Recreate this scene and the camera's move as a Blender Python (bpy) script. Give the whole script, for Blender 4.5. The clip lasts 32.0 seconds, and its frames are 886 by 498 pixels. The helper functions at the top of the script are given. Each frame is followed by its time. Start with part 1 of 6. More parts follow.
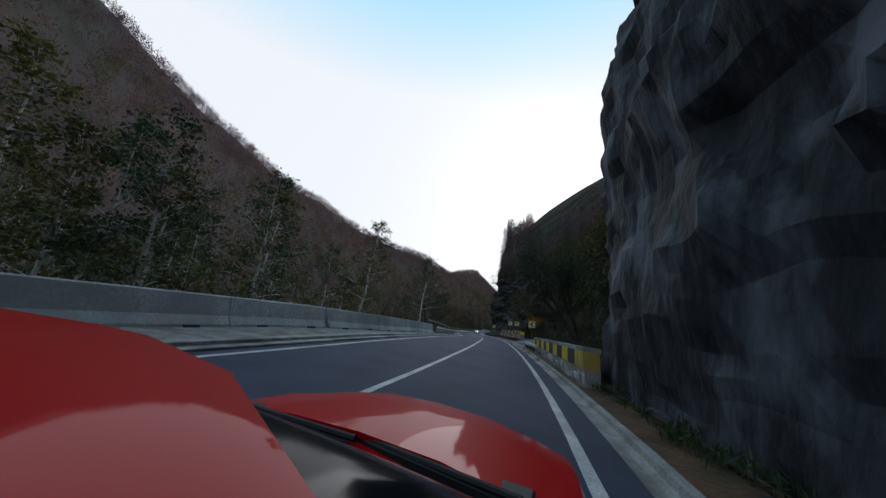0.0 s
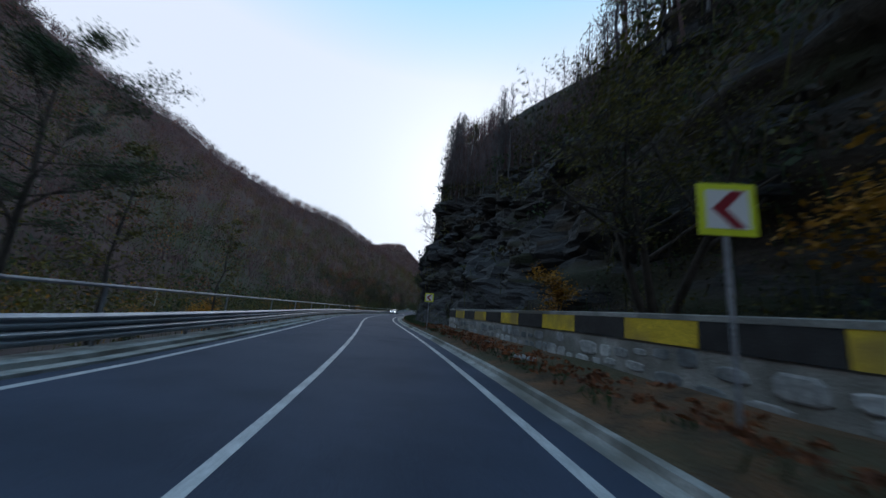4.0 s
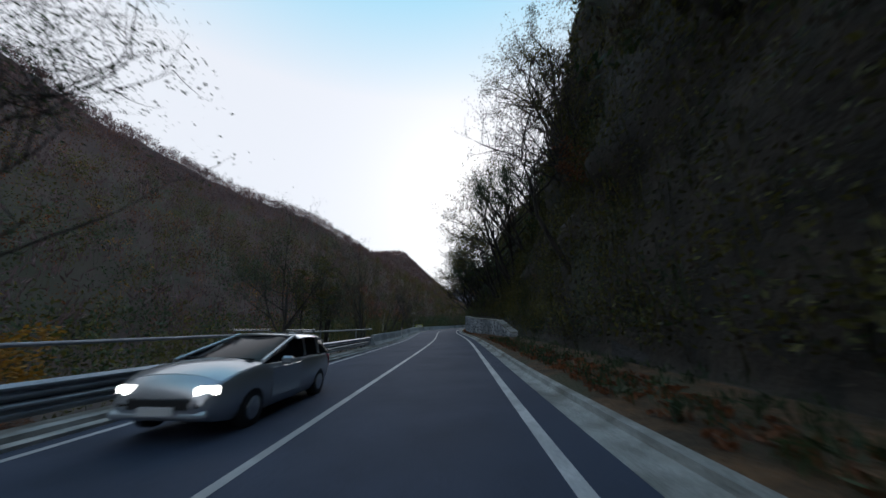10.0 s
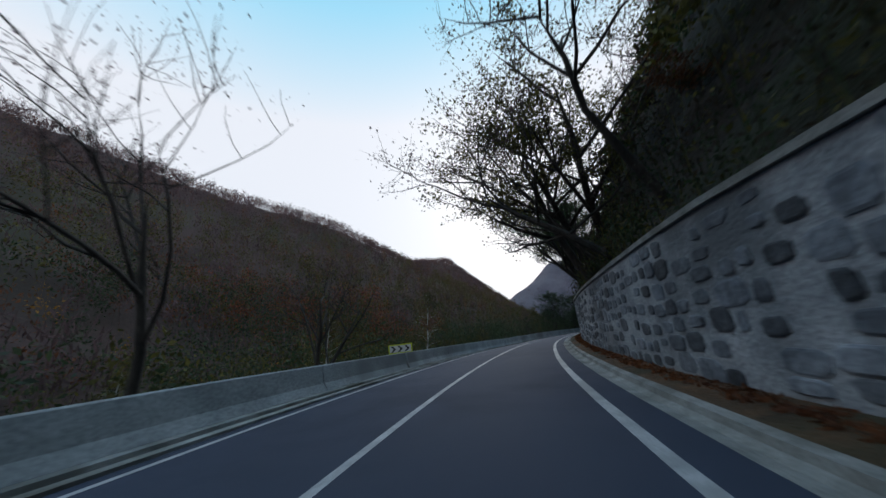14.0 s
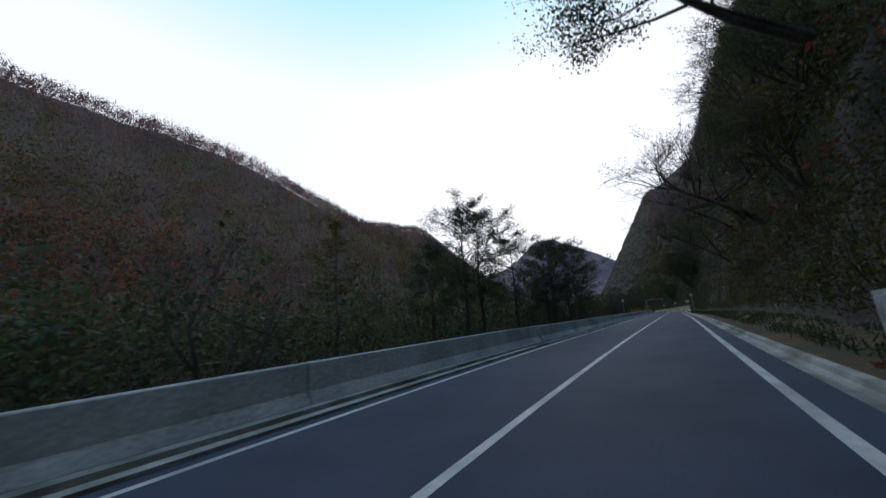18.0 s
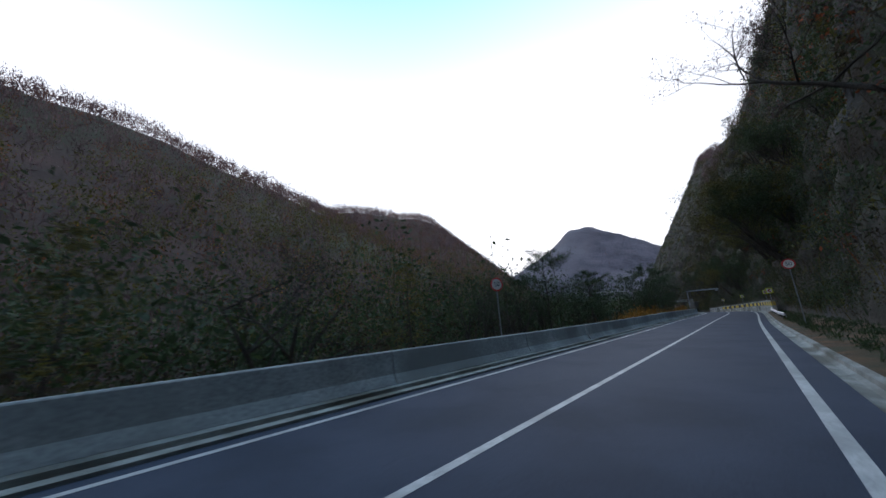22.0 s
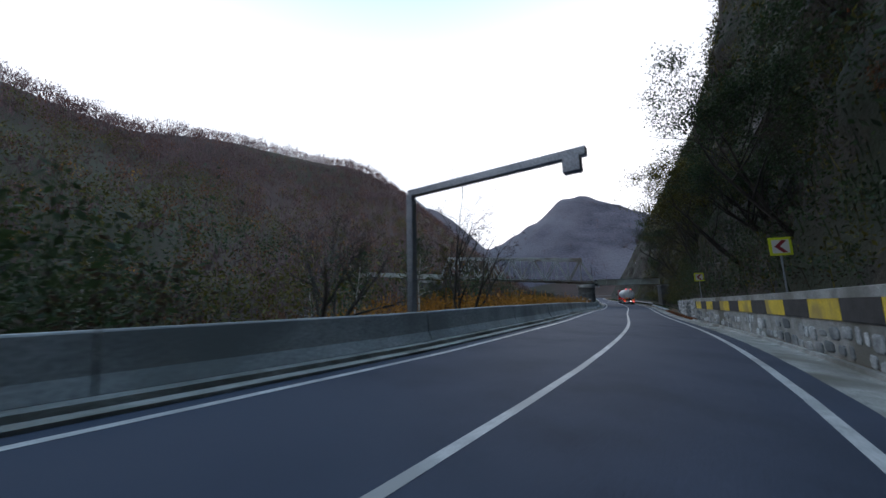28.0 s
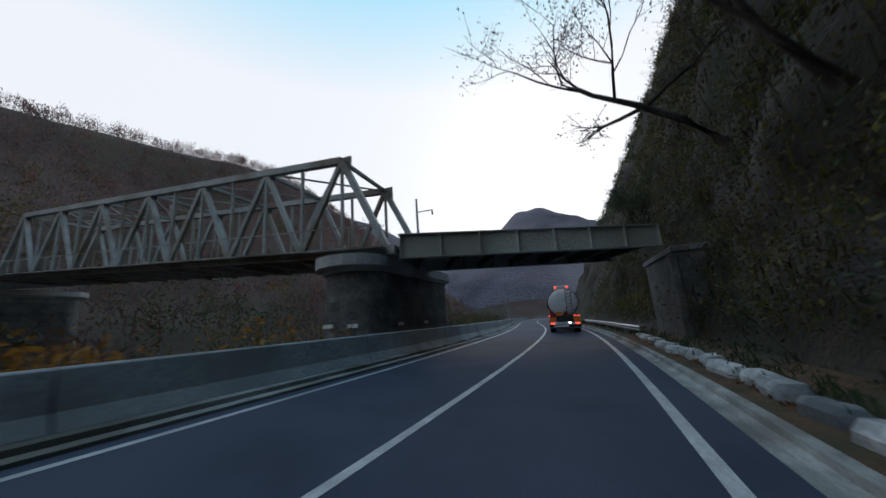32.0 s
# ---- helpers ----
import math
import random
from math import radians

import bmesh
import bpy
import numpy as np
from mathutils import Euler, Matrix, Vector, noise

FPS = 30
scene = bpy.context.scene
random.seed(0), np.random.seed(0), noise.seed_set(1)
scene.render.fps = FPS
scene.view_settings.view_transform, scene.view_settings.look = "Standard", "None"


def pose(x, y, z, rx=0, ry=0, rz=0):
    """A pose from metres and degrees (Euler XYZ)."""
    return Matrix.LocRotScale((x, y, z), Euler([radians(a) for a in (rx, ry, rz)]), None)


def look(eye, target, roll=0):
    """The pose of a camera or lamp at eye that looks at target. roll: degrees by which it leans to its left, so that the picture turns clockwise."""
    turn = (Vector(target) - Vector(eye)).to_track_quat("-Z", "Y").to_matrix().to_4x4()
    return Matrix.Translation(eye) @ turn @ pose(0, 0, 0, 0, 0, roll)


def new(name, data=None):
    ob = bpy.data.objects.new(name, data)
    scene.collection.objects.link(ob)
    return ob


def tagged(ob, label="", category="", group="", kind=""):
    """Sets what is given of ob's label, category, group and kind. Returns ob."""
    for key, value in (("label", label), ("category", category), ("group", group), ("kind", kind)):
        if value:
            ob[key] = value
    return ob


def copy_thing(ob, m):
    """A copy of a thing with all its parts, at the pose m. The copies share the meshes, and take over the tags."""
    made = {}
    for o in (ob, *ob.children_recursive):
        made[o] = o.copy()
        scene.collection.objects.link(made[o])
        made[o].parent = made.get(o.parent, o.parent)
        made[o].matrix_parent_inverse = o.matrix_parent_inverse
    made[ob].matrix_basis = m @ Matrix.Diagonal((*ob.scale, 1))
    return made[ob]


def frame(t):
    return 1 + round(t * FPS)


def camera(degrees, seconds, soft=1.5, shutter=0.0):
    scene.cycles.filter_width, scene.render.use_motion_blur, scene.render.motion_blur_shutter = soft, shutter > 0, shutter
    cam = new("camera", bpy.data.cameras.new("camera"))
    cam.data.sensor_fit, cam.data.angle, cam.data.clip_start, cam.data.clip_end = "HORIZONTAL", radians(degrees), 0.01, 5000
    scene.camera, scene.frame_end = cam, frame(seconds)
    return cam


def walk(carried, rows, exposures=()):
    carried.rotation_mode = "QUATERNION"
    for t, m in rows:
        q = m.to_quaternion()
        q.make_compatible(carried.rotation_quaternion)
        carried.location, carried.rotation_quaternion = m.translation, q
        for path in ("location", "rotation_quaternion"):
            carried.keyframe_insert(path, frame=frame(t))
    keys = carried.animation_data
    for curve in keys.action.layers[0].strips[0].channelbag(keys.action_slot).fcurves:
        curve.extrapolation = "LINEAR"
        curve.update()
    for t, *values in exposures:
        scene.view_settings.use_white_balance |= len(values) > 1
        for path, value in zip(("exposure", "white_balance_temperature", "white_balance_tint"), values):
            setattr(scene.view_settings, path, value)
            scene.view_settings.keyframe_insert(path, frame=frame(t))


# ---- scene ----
cam = camera(106.0, 32.0, soft=1.5, shutter=0.2)

# seconds, x, y, z, yaw to the left, pitch, lean to the right
PATH = [
    (0, 2.57, 12.08, 1.50, 16.2, 13.0, -4.4), (0.04, 2.57, 12.08, 1.50, 16.2, 13.0, -4.4), (0.2, 2.33, 15.30, 1.50, 16.7, 12.9, -4.8),
    (0.4, 2.10, 18.52, 1.51, 17.2, 12.8, -5.2), (1, 1.25, 28.17, 1.55, 18.2, 12.6, -6.3), (2, -1.10, 44.07, 1.55, 12.4, 11.5, -7.2),
    (3, -3.00, 59.99, 1.51, 8.5, 11.4, -8.3), (4, -5.79, 75.83, 1.40, 3.5, 10.7, -4.8), (4.5, -7.60, 83.66, 1.35, 0.6, 10.5, -3.9),
    (6.5, -13.78, 115.09, 1.22, -0.4, 10.1, 1.4), (7, -15.28, 122.82, 1.21, 0.9, 11.3, 0.1), (8, -18.16, 138.36, 1.18, 3.1, 11.5, -1.2),
    (9, -19.75, 154.17, 1.15, 2.9, 12.5, -0.3), (10, -20.56, 170.07, 1.13, 3.9, 13.1, 1.2), (11, -21.34, 186.03, 1.18, 4.9, 14.6, 1.7),
    (12, -21.66, 202.07, 1.18, 8.2, 15.1, 5.0), (13, -23.03, 218.08, 1.20, 10.5, 15.5, 6.0), (14, -24.00, 234.00, 1.30, 12.6, 16.1, 6.9),
    (14.5, -24.19, 241.92, 1.43, 13.4, 16.3, 6.6), (16.5, -22.79, 273.50, 1.97, 12.8, 12.6, 4.4), (17, -20.90, 281.16, 2.09, 11.1, 12.1, 3.2),
    (18, -15.48, 296.03, 2.34, 11.3, 12.3, 4.2), (19, -9.66, 310.89, 2.45, 11.8, 12.6, 4.5), (20, -3.15, 325.51, 2.47, 13.3, 12.6, 4.4),
    (21, 3.22, 340.19, 2.41, 15.6, 12.7, 4.9), (22, 9.58, 354.90, 2.23, 18.8, 12.4, 4.4), (23, 15.85, 369.61, 1.98, 21.9, 11.6, 4.4),
    (24, 21.69, 384.50, 1.85, 23.0, 10.7, 5.1), (25, 27.30, 399.47, 1.80, 23.1, 8.4, 1.6), (26, 33.20, 414.35, 1.71, 20.8, 7.6, 0.6),
    (28.5, 47.20, 452.10, 1.23, 21.2, 8.7, 2.0), (29, 49.17, 459.98, 1.07, 22.2, 9.9, 3.5), (30, 51.52, 475.94, 0.73, 22.4, 10.1, 4.0),
    (31, 53.19, 491.83, 0.38, 20.3, 11.1, 3.5), (32, 55.73, 507.65, 0.02, 15.6, 12.4, 4.3),
]


def cam_pose(x, y, z, yaw, pitch, lean):
    a, b = radians(yaw), radians(pitch)
    way = Vector((-math.sin(a) * math.cos(b), math.cos(a) * math.cos(b), math.sin(b)))
    eye = Vector((x, y, z))
    return look(eye, eye + way * 10, -lean)


walk(cam, [(t, cam_pose(*r)) for t, *r in PATH], [(0, 0.06, 6000, 10), (1, 0.12, 6000, 10), (2.5, 0.0, 5850, 10), (4, -0.05, 5500, 10), (6.5, 0.0, 5950, 10), (14.5, 0.0, 5950, 10), (17, 0.18, 5900, 11), (20, 0.26, 5850, 12), (22, 0.38, 5850, 13), (26, 0.44, 5850, 13), (29, 0.4, 5900, 12), (30.5, 0.28, 6000, 11), (32, 0.06, 6050, 10)])

# ---- light: an overcast evening sky over a deep valley ----
world = bpy.data.worlds.new("evening_sky")
scene.world = world
world.use_nodes = True
wn, wl = world.node_tree.nodes, world.node_tree.links
sky = wn.new("ShaderNodeTexSky")
sky.sky_type = "NISHITA"
sky.sun_disc = False
sky.sun_elevation, sky.sun_rotation = radians(25), radians(0)
sky.air_density, sky.dust_density, sky.ozone_density = 1.0, 3.0, 3.0
# a thin cloud veil, dense low down and opening to a pale blue overhead
co = wn.new("ShaderNodeTexCoord")
sep = wn.new("ShaderNodeSeparateXYZ")
veil = wn.new("ShaderNodeValToRGB")
veil.color_ramp.elements[0].position, veil.color_ramp.elements[1].position = 0.6, 0.79
veil.color_ramp.elements[0].color, veil.color_ramp.elements[1].color = (0.955, 0.94, 0.93, 1), (0.42, 0.79, 0.94, 1)
zenith = veil.color_ramp.elements.new(0.92)
zenith.color = (0.28, 0.5, 0.74, 1)
gain = wn.new("ShaderNodeVectorMath")
gain.operation = "SCALE"
gain.inputs["Scale"].default_value = 6.3
mix = wn.new("ShaderNodeMix")
mix.data_type = "RGBA"
mix.inputs["Factor"].default_value = 0.95
wl.new(co.outputs["Generated"], sep.inputs[0])
wl.new(sep.outputs["Z"], veil.inputs["Fac"])
wl.new(veil.outputs["Color"], gain.inputs[0])
wl.new(sky.outputs["Color"], mix.inputs["A"])
wl.new(gain.outputs[0], mix.inputs["B"])
wl.new(mix.outputs["Result"], wn["Background"].inputs["Color"])
wn["Background"].inputs["Strength"].default_value = 0.15
sun = new("sun", bpy.data.lights.new("sun", "SUN"))
sun.data.energy, sun.data.angle, sun.data.color = 0.3, radians(30), (1.0, 0.96, 0.92)
sun.matrix_world = look((0, 0, 0), Vector((0, -1.0, -0.47)))
scene.view_settings.exposure = 0.0


# ---- materials ----
def material(name, c1, c2, scale=3.0, rough=0.9, bump=0.3, fine=40.0, metal=0.0, c3=None, stretch=(1, 1, 1), coat=0.0, rand=0.0, leafy=0.0, depth=0.05, spec=0.5, crag=0.0, patch=0.23):
    """A surface of two mixed colours at a coarse and a fine scale, with a fine relief."""
    m = bpy.data.materials.new(name)
    m.use_nodes = True
    n, l = m.node_tree.nodes, m.node_tree.links
    b = n["Principled BSDF"]
    co = n.new("ShaderNodeTexCoord")
    mp = n.new("ShaderNodeMapping")
    mp.inputs["Scale"].default_value = stretch
    geo = n.new("ShaderNodeNewGeometry")
    l.new(geo.outputs["Position"], mp.inputs["Vector"])
    t1, t2 = n.new("ShaderNodeTexNoise"), n.new("ShaderNodeTexNoise")
    t1.inputs["Scale"].default_value, t1.inputs["Detail"].default_value = scale, 6
    t2.inputs["Scale"].default_value, t2.inputs["Detail"].default_value = fine, 4
    for t in (t1, t2):
        l.new(mp.outputs[0], t.inputs["Vector"])
    r1 = n.new("ShaderNodeValToRGB")
    r1.color_ramp.elements[0].position, r1.color_ramp.elements[1].position = 0.35, 0.65
    r1.color_ramp.elements[0].color, r1.color_ramp.elements[1].color = (*c1, 1), (*c2, 1)
    l.new(t1.outputs["Fac"], r1.inputs["Fac"])
    mx = n.new("ShaderNodeMix")
    mx.data_type, mx.blend_type = "RGBA", "MULTIPLY"
    mx.inputs["Factor"].default_value = 0.7
    r2 = n.new("ShaderNodeValToRGB")
    r2.color_ramp.elements[0].position, r2.color_ramp.elements[1].position = 0.3, 0.7
    r2.color_ramp.elements[0].color, r2.color_ramp.elements[1].color = (0.5, 0.5, 0.5, 1), (1.25, 1.25, 1.25, 1)
    l.new(t2.outputs["Fac"], r2.inputs["Fac"])
    l.new(r1.outputs["Color"], mx.inputs["A"])
    l.new(r2.outputs["Color"], mx.inputs["B"])
    out = mx.outputs["Result"]
    if c3:
        t3 = n.new("ShaderNodeTexNoise")
        t3.inputs["Scale"].default_value, t3.inputs["Detail"].default_value = scale * patch, 5
        l.new(mp.outputs[0], t3.inputs["Vector"])
        r3 = n.new("ShaderNodeValToRGB")
        r3.color_ramp.elements[0].position, r3.color_ramp.elements[1].position = 0.5, 0.62
        l.new(t3.outputs["Fac"], r3.inputs["Fac"])
        m3 = n.new("ShaderNodeMix")
        m3.data_type = "RGBA"
        l.new(r3.outputs["Color"], m3.inputs["Factor"])
        l.new(out, m3.inputs["A"])
        m3.inputs["B"].default_value = (*c3, 1)
        out = m3.outputs["Result"]
    if rand or leafy:
        src = n.new("ShaderNodeObjectInfo").outputs["Random"] if rand else geo.outputs["Random Per Island"]
        hs = n.new("ShaderNodeHueSaturation")
        mr = n.new("ShaderNodeMapRange")
        k = rand or leafy
        mr.inputs["To Min"].default_value, mr.inputs["To Max"].default_value = 1 - k, 1 + k
        l.new(src, mr.inputs["Value"])
        l.new(mr.outputs["Result"], hs.inputs["Value"])
        l.new(out, hs.inputs["Color"])
        out = hs.outputs["Color"]
    l.new(out, b.inputs["Base Color"])
    if leafy and not bump:
        # thin leaves let part of the light through
        tr = n.new("ShaderNodeBsdfTranslucent")
        ms = n.new("ShaderNodeMixShader")
        ms.inputs["Fac"].default_value = 0.35
        l.new(out, tr.inputs["Color"])
        l.new(b.outputs["BSDF"], ms.inputs[1])
        l.new(tr.outputs["BSDF"], ms.inputs[2])
        l.new(ms.outputs["Shader"], n["Material Output"].inputs["Surface"])
    b.inputs["Roughness"].default_value, b.inputs["Metallic"].default_value = rough, metal
    b.inputs["Specular IOR Level"].default_value = spec
    b.inputs["Coat Weight"].default_value = coat
    b.inputs["Coat Roughness"].default_value = 0.03
    if bump:
        bp = n.new("ShaderNodeBump")
        bp.inputs["Strength"].default_value, bp.inputs["Distance"].default_value = bump, depth
        high = t2.outputs["Fac"]
        if crag:
            lo = n.new("ShaderNodeMath")
            lo.operation = "MULTIPLY"
            lo.inputs[1].default_value = 0.35
            l.new(high, lo.inputs[0])
            high = lo.outputs[0]
            # broken blocks with flat faces at two sizes
            for k, w in ((1.0, 1.0), (3.1, 0.4)):
                vo = n.new("ShaderNodeTexVoronoi")
                vo.inputs["Scale"].default_value = crag * k
                l.new(mp.outputs[0], vo.inputs["Vector"])
                ad = n.new("ShaderNodeMath")
                ad.operation = "MULTIPLY_ADD"
                ad.inputs[1].default_value = w
                gr = n.new("ShaderNodeSeparateXYZ")
                l.new(vo.outputs["Color"], gr.inputs[0])
                l.new(gr.outputs["X"], ad.inputs[0])
                l.new(high, ad.inputs[2])
                high = ad.outputs[0]
        l.new(high, bp.inputs["Height"])
        l.new(bp.outputs["Normal"], b.inputs["Normal"])
    return m


def plain(name, c, rough=0.5, metal=0.0, coat=0.0, emit=0.0, spec=0.5):
    m = bpy.data.materials.new(name)
    m.use_nodes = True
    b = m.node_tree.nodes["Principled BSDF"]
    b.inputs["Base Color"].default_value = (*c, 1)
    b.inputs["Roughness"].default_value, b.inputs["Metallic"].default_value = rough, metal
    b.inputs["Specular IOR Level"].default_value = spec
    b.inputs["Coat Weight"].default_value = coat
    b.inputs["Coat Roughness"].default_value = 0.02
    if emit:
        b.inputs["Emission Color"].default_value = (*c, 1)
        b.inputs["Emission Strength"].default_value = emit
    return m


M_ASPHALT = material("asphalt", (0.034, 0.045, 0.073), (0.05, 0.063, 0.1), 0.6, 0.75, 0.25, 60, spec=0.12, c3=(0.046, 0.058, 0.09))
M_PAINT = material("road_paint", (0.34, 0.35, 0.37), (0.5, 0.51, 0.53), 2, 0.6, 0.1, 25, c3=(0.26, 0.27, 0.28))
M_CONC = material("concrete", (0.36, 0.37, 0.375), (0.5, 0.51, 0.515), 0.8, 0.9, 0.15, 14, c3=(0.27, 0.275, 0.275), spec=0.2)
M_CONC_D = material("worn_concrete", (0.2, 0.2, 0.19), (0.36, 0.36, 0.35), 1.4, 0.95, 0.4, 25, c3=(0.12, 0.115, 0.1))
M_GRAVEL = material("gravel", (0.12, 0.115, 0.1), (0.26, 0.25, 0.23), 1.5, 1.0, 0.7, 18)
M_APRON = material("dusty_gravel", (0.15, 0.152, 0.155), (0.34, 0.345, 0.355), 0.9, 1.0, 1.0, 8, c3=(0.12, 0.08, 0.05), depth=0.12, patch=0.6)
M_VERGE = material("leaf_litter_verge", (0.045, 0.028, 0.014), (0.13, 0.066, 0.028), 1.6, 1.0, 1.0, 12, c3=(0.045, 0.04, 0.018), depth=0.08)
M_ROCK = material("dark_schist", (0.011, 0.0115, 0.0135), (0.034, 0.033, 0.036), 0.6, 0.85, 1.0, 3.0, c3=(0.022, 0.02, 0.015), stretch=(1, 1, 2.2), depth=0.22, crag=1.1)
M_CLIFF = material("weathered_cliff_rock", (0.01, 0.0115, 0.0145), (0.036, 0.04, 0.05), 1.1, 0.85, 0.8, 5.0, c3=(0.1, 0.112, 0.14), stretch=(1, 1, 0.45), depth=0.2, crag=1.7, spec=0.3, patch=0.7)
M_SOIL = material("forest_floor", (0.048, 0.03, 0.026), (0.082, 0.05, 0.044), 0.06, 1.0, 1.0, 1.8, c3=(0.044, 0.042, 0.026))
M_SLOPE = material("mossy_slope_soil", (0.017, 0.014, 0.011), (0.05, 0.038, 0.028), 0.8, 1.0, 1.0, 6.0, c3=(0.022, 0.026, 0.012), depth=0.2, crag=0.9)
# distance haze put into the base colour: paler, purple-blue far ground
M_FAR_HAZE = material("haze_tinted_far_hill", (0.045, 0.04, 0.058), (0.1, 0.088, 0.115), 0.03, 1.0, 1.0, 0.4, c3=(0.12, 0.108, 0.13), depth=1.5)
M_STEEL = material("galvanised_steel", (0.22, 0.24, 0.28), (0.33, 0.355, 0.4), 1.0, 0.45, 0.05, 20, metal=0.75)
M_YELLOW = material("yellow_paint", (0.6, 0.42, 0.02), (0.75, 0.55, 0.03), 2.5, 0.7, 0.2, 30, c3=(0.35, 0.25, 0.05))
M_BLACK = material("black_paint", (0.012, 0.012, 0.014), (0.03, 0.03, 0.033), 2.0, 0.75, 0.2, 30)
M_STONE = material("wall_stone", (0.07, 0.08, 0.1), (0.2, 0.22, 0.255), 1.1, 0.85, 0.6, 9, rand=0.6)
M_MORTAR = material("grey_mortar", (0.25, 0.27, 0.3), (0.43, 0.45, 0.485), 1.1, 0.95, 0.6, 14, c3=(0.13, 0.14, 0.155))
M_BRIDGE = material("grey_bridge_paint", (0.27, 0.29, 0.295), (0.38, 0.4, 0.405), 0.9, 0.6, 0.15, 15, c3=(0.16, 0.13, 0.1))
M_GIRDER = material("pale_girder_paint", (0.36, 0.4, 0.39), (0.46, 0.5, 0.48), 0.7, 0.6, 0.1, 12, c3=(0.28, 0.29, 0.26))
M_PIER = material("pier_masonry", (0.07, 0.075, 0.08), (0.15, 0.155, 0.16), 0.9, 0.9, 0.6, 6, rand=0.3)
M_BARK = material("dark_bark", (0.022, 0.019, 0.016), (0.06, 0.05, 0.043), 2.0, 0.95, 0.8, 16, stretch=(1, 1, 0.3))
M_TWIG = material("grey_twig_bark", (0.07, 0.068, 0.075), (0.14, 0.135, 0.145), 2.0, 0.9, 0.5, 14)
M_BIRCH = material("birch_bark", (0.4, 0.39, 0.37), (0.62, 0.61, 0.58), 1.6, 0.85, 0.5, 9, c3=(0.06, 0.05, 0.05), stretch=(1, 1, 2))
M_LEAF = {
    "green": material("dull_green_leaves", (0.022, 0.042, 0.016), (0.05, 0.076, 0.028), 0.5, 0.7, 0, 9, leafy=0.4),
    "olive": material("olive_leaves", (0.05, 0.05, 0.01), (0.125, 0.108, 0.018), 0.5, 0.7, 0, 9, leafy=0.45),
    "yellow": material("yellow_leaves", (0.26, 0.12, 0.01), (0.42, 0.21, 0.02), 0.7, 0.7, 0, 9, leafy=0.4),
    "brown": material("brown_leaves", (0.105, 0.036, 0.014), (0.21, 0.078, 0.028), 0.7, 0.8, 0, 9, leafy=0.5),
    "rusty": material("rust_red_leaves", (0.15, 0.04, 0.016), (0.26, 0.075, 0.028), 0.7, 0.8, 0, 9, leafy=0.45),
    "bare": material("bare_twigs", (0.096, 0.062, 0.064), (0.165, 0.108, 0.11), 0.1, 0.9, 0, 9, leafy=0.25),
    "dull": material("dull_brown_leaves", (0.03, 0.022, 0.015), (0.07, 0.05, 0.03), 0.5, 0.8, 0, 9, leafy=0.4),
    "rust": material("rust_weeds", (0.27, 0.12, 0.016), (0.42, 0.2, 0.03), 0.7, 0.8, 0, 9, leafy=0.4),
}
M_SIGN_Y = plain("fluorescent_yellow_sign", (0.55, 0.6, 0.02), 0.4)
M_SIGN_R = plain("dark_red_sign", (0.2, 0.01, 0.02), 0.4)
M_SIGN_W = plain("white_sign", (0.6, 0.6, 0.6), 0.4)
M_RED = plain("red_car_paint", (0.46, 0.002, 0.004), 0.45, 0.0, 0.35, spec=0.03)
M_RUBBER = plain("black_rubber", (0.012, 0.012, 0.013), 0.7)
M_GLASS = plain("dark_glass", (0.008, 0.01, 0.013), 0.12, 0.0, 0.0, spec=0.06)
M_CHROME = plain("steel_trim", (0.5, 0.5, 0.5), 0.25, 1.0)
M_TANK = material("white_tank_paint", (0.52, 0.54, 0.56), (0.62, 0.64, 0.66), 0.6, 0.35, 0.03, 12)
M_ORANGE = plain("orange_plate", (0.75, 0.2, 0.02), 0.5)
M_LAMP_R = plain("lit_red_lamp", (1.0, 0.05, 0.02), 0.3, emit=3.0)
M_LAMP_W = plain("lit_white_lamp", (1.0, 0.95, 0.85), 0.3, emit=6.0)
M_SILVER = plain("silver_car_paint", (0.45, 0.47, 0.5), 0.3, 0.6, 1.0)


# ---- mesh tools ----
def part(name, bm, mat, parent=None, label="", smooth=False):
    me = bpy.data.meshes.new(name)
    if smooth:
        for f in bm.faces:
            f.smooth = True
        for e in bm.edges:
            e.smooth = len(e.link_faces) < 2 or e.calc_face_angle(0) < 0.75
    bm.to_mesh(me)
    bm.free()
    for m in mat if isinstance(mat, (list, tuple)) else [mat]:
        me.materials.append(m)
    ob = new(name, me)
    if parent:
        ob.parent = parent
    if label:
        ob["label"] = label
    return ob


def pymesh(name, verts, faces, mat, parent=None, smooth=False, index=None):
    me = bpy.data.meshes.new(name)
    me.from_pydata([tuple(v) for v in verts], [], faces)
    for m in mat if isinstance(mat, (list, tuple)) else [mat]:
        me.materials.append(m)
    if smooth:
        me.polygons.foreach_set("use_smooth", [True] * len(faces))
    if index is not None:
        me.polygons.foreach_set("material_index", list(index))
    me.update()
    ob = new(name, me)
    if parent:
        ob.parent = parent
    return ob


def empty(name, m=None):
    ob = new(name)
    ob.empty_display_size = 0.2
    if m is not None:
        ob.matrix_world = m
    return ob


def add_box(bm, size, at=(0, 0, 0), rot=None, bevel=0.0, mat=0):
    g = bmesh.ops.create_cube(bm, size=1.0)
    vs = g["verts"]
    m = Matrix.Translation(at) @ (rot.to_4x4() if rot else Matrix.Identity(4)) @ Matrix.Diagonal((*size, 1))
    bmesh.ops.transform(bm, matrix=m, verts=vs)
    fs = {f for v in vs for f in v.link_faces}
    for f in fs:
        f.material_index = mat
    if bevel:
        es = {e for f in fs for e in f.edges}
        bmesh.ops.bevel(bm, geom=list(es), offset=bevel, segments=1, affect="EDGES")
    return vs


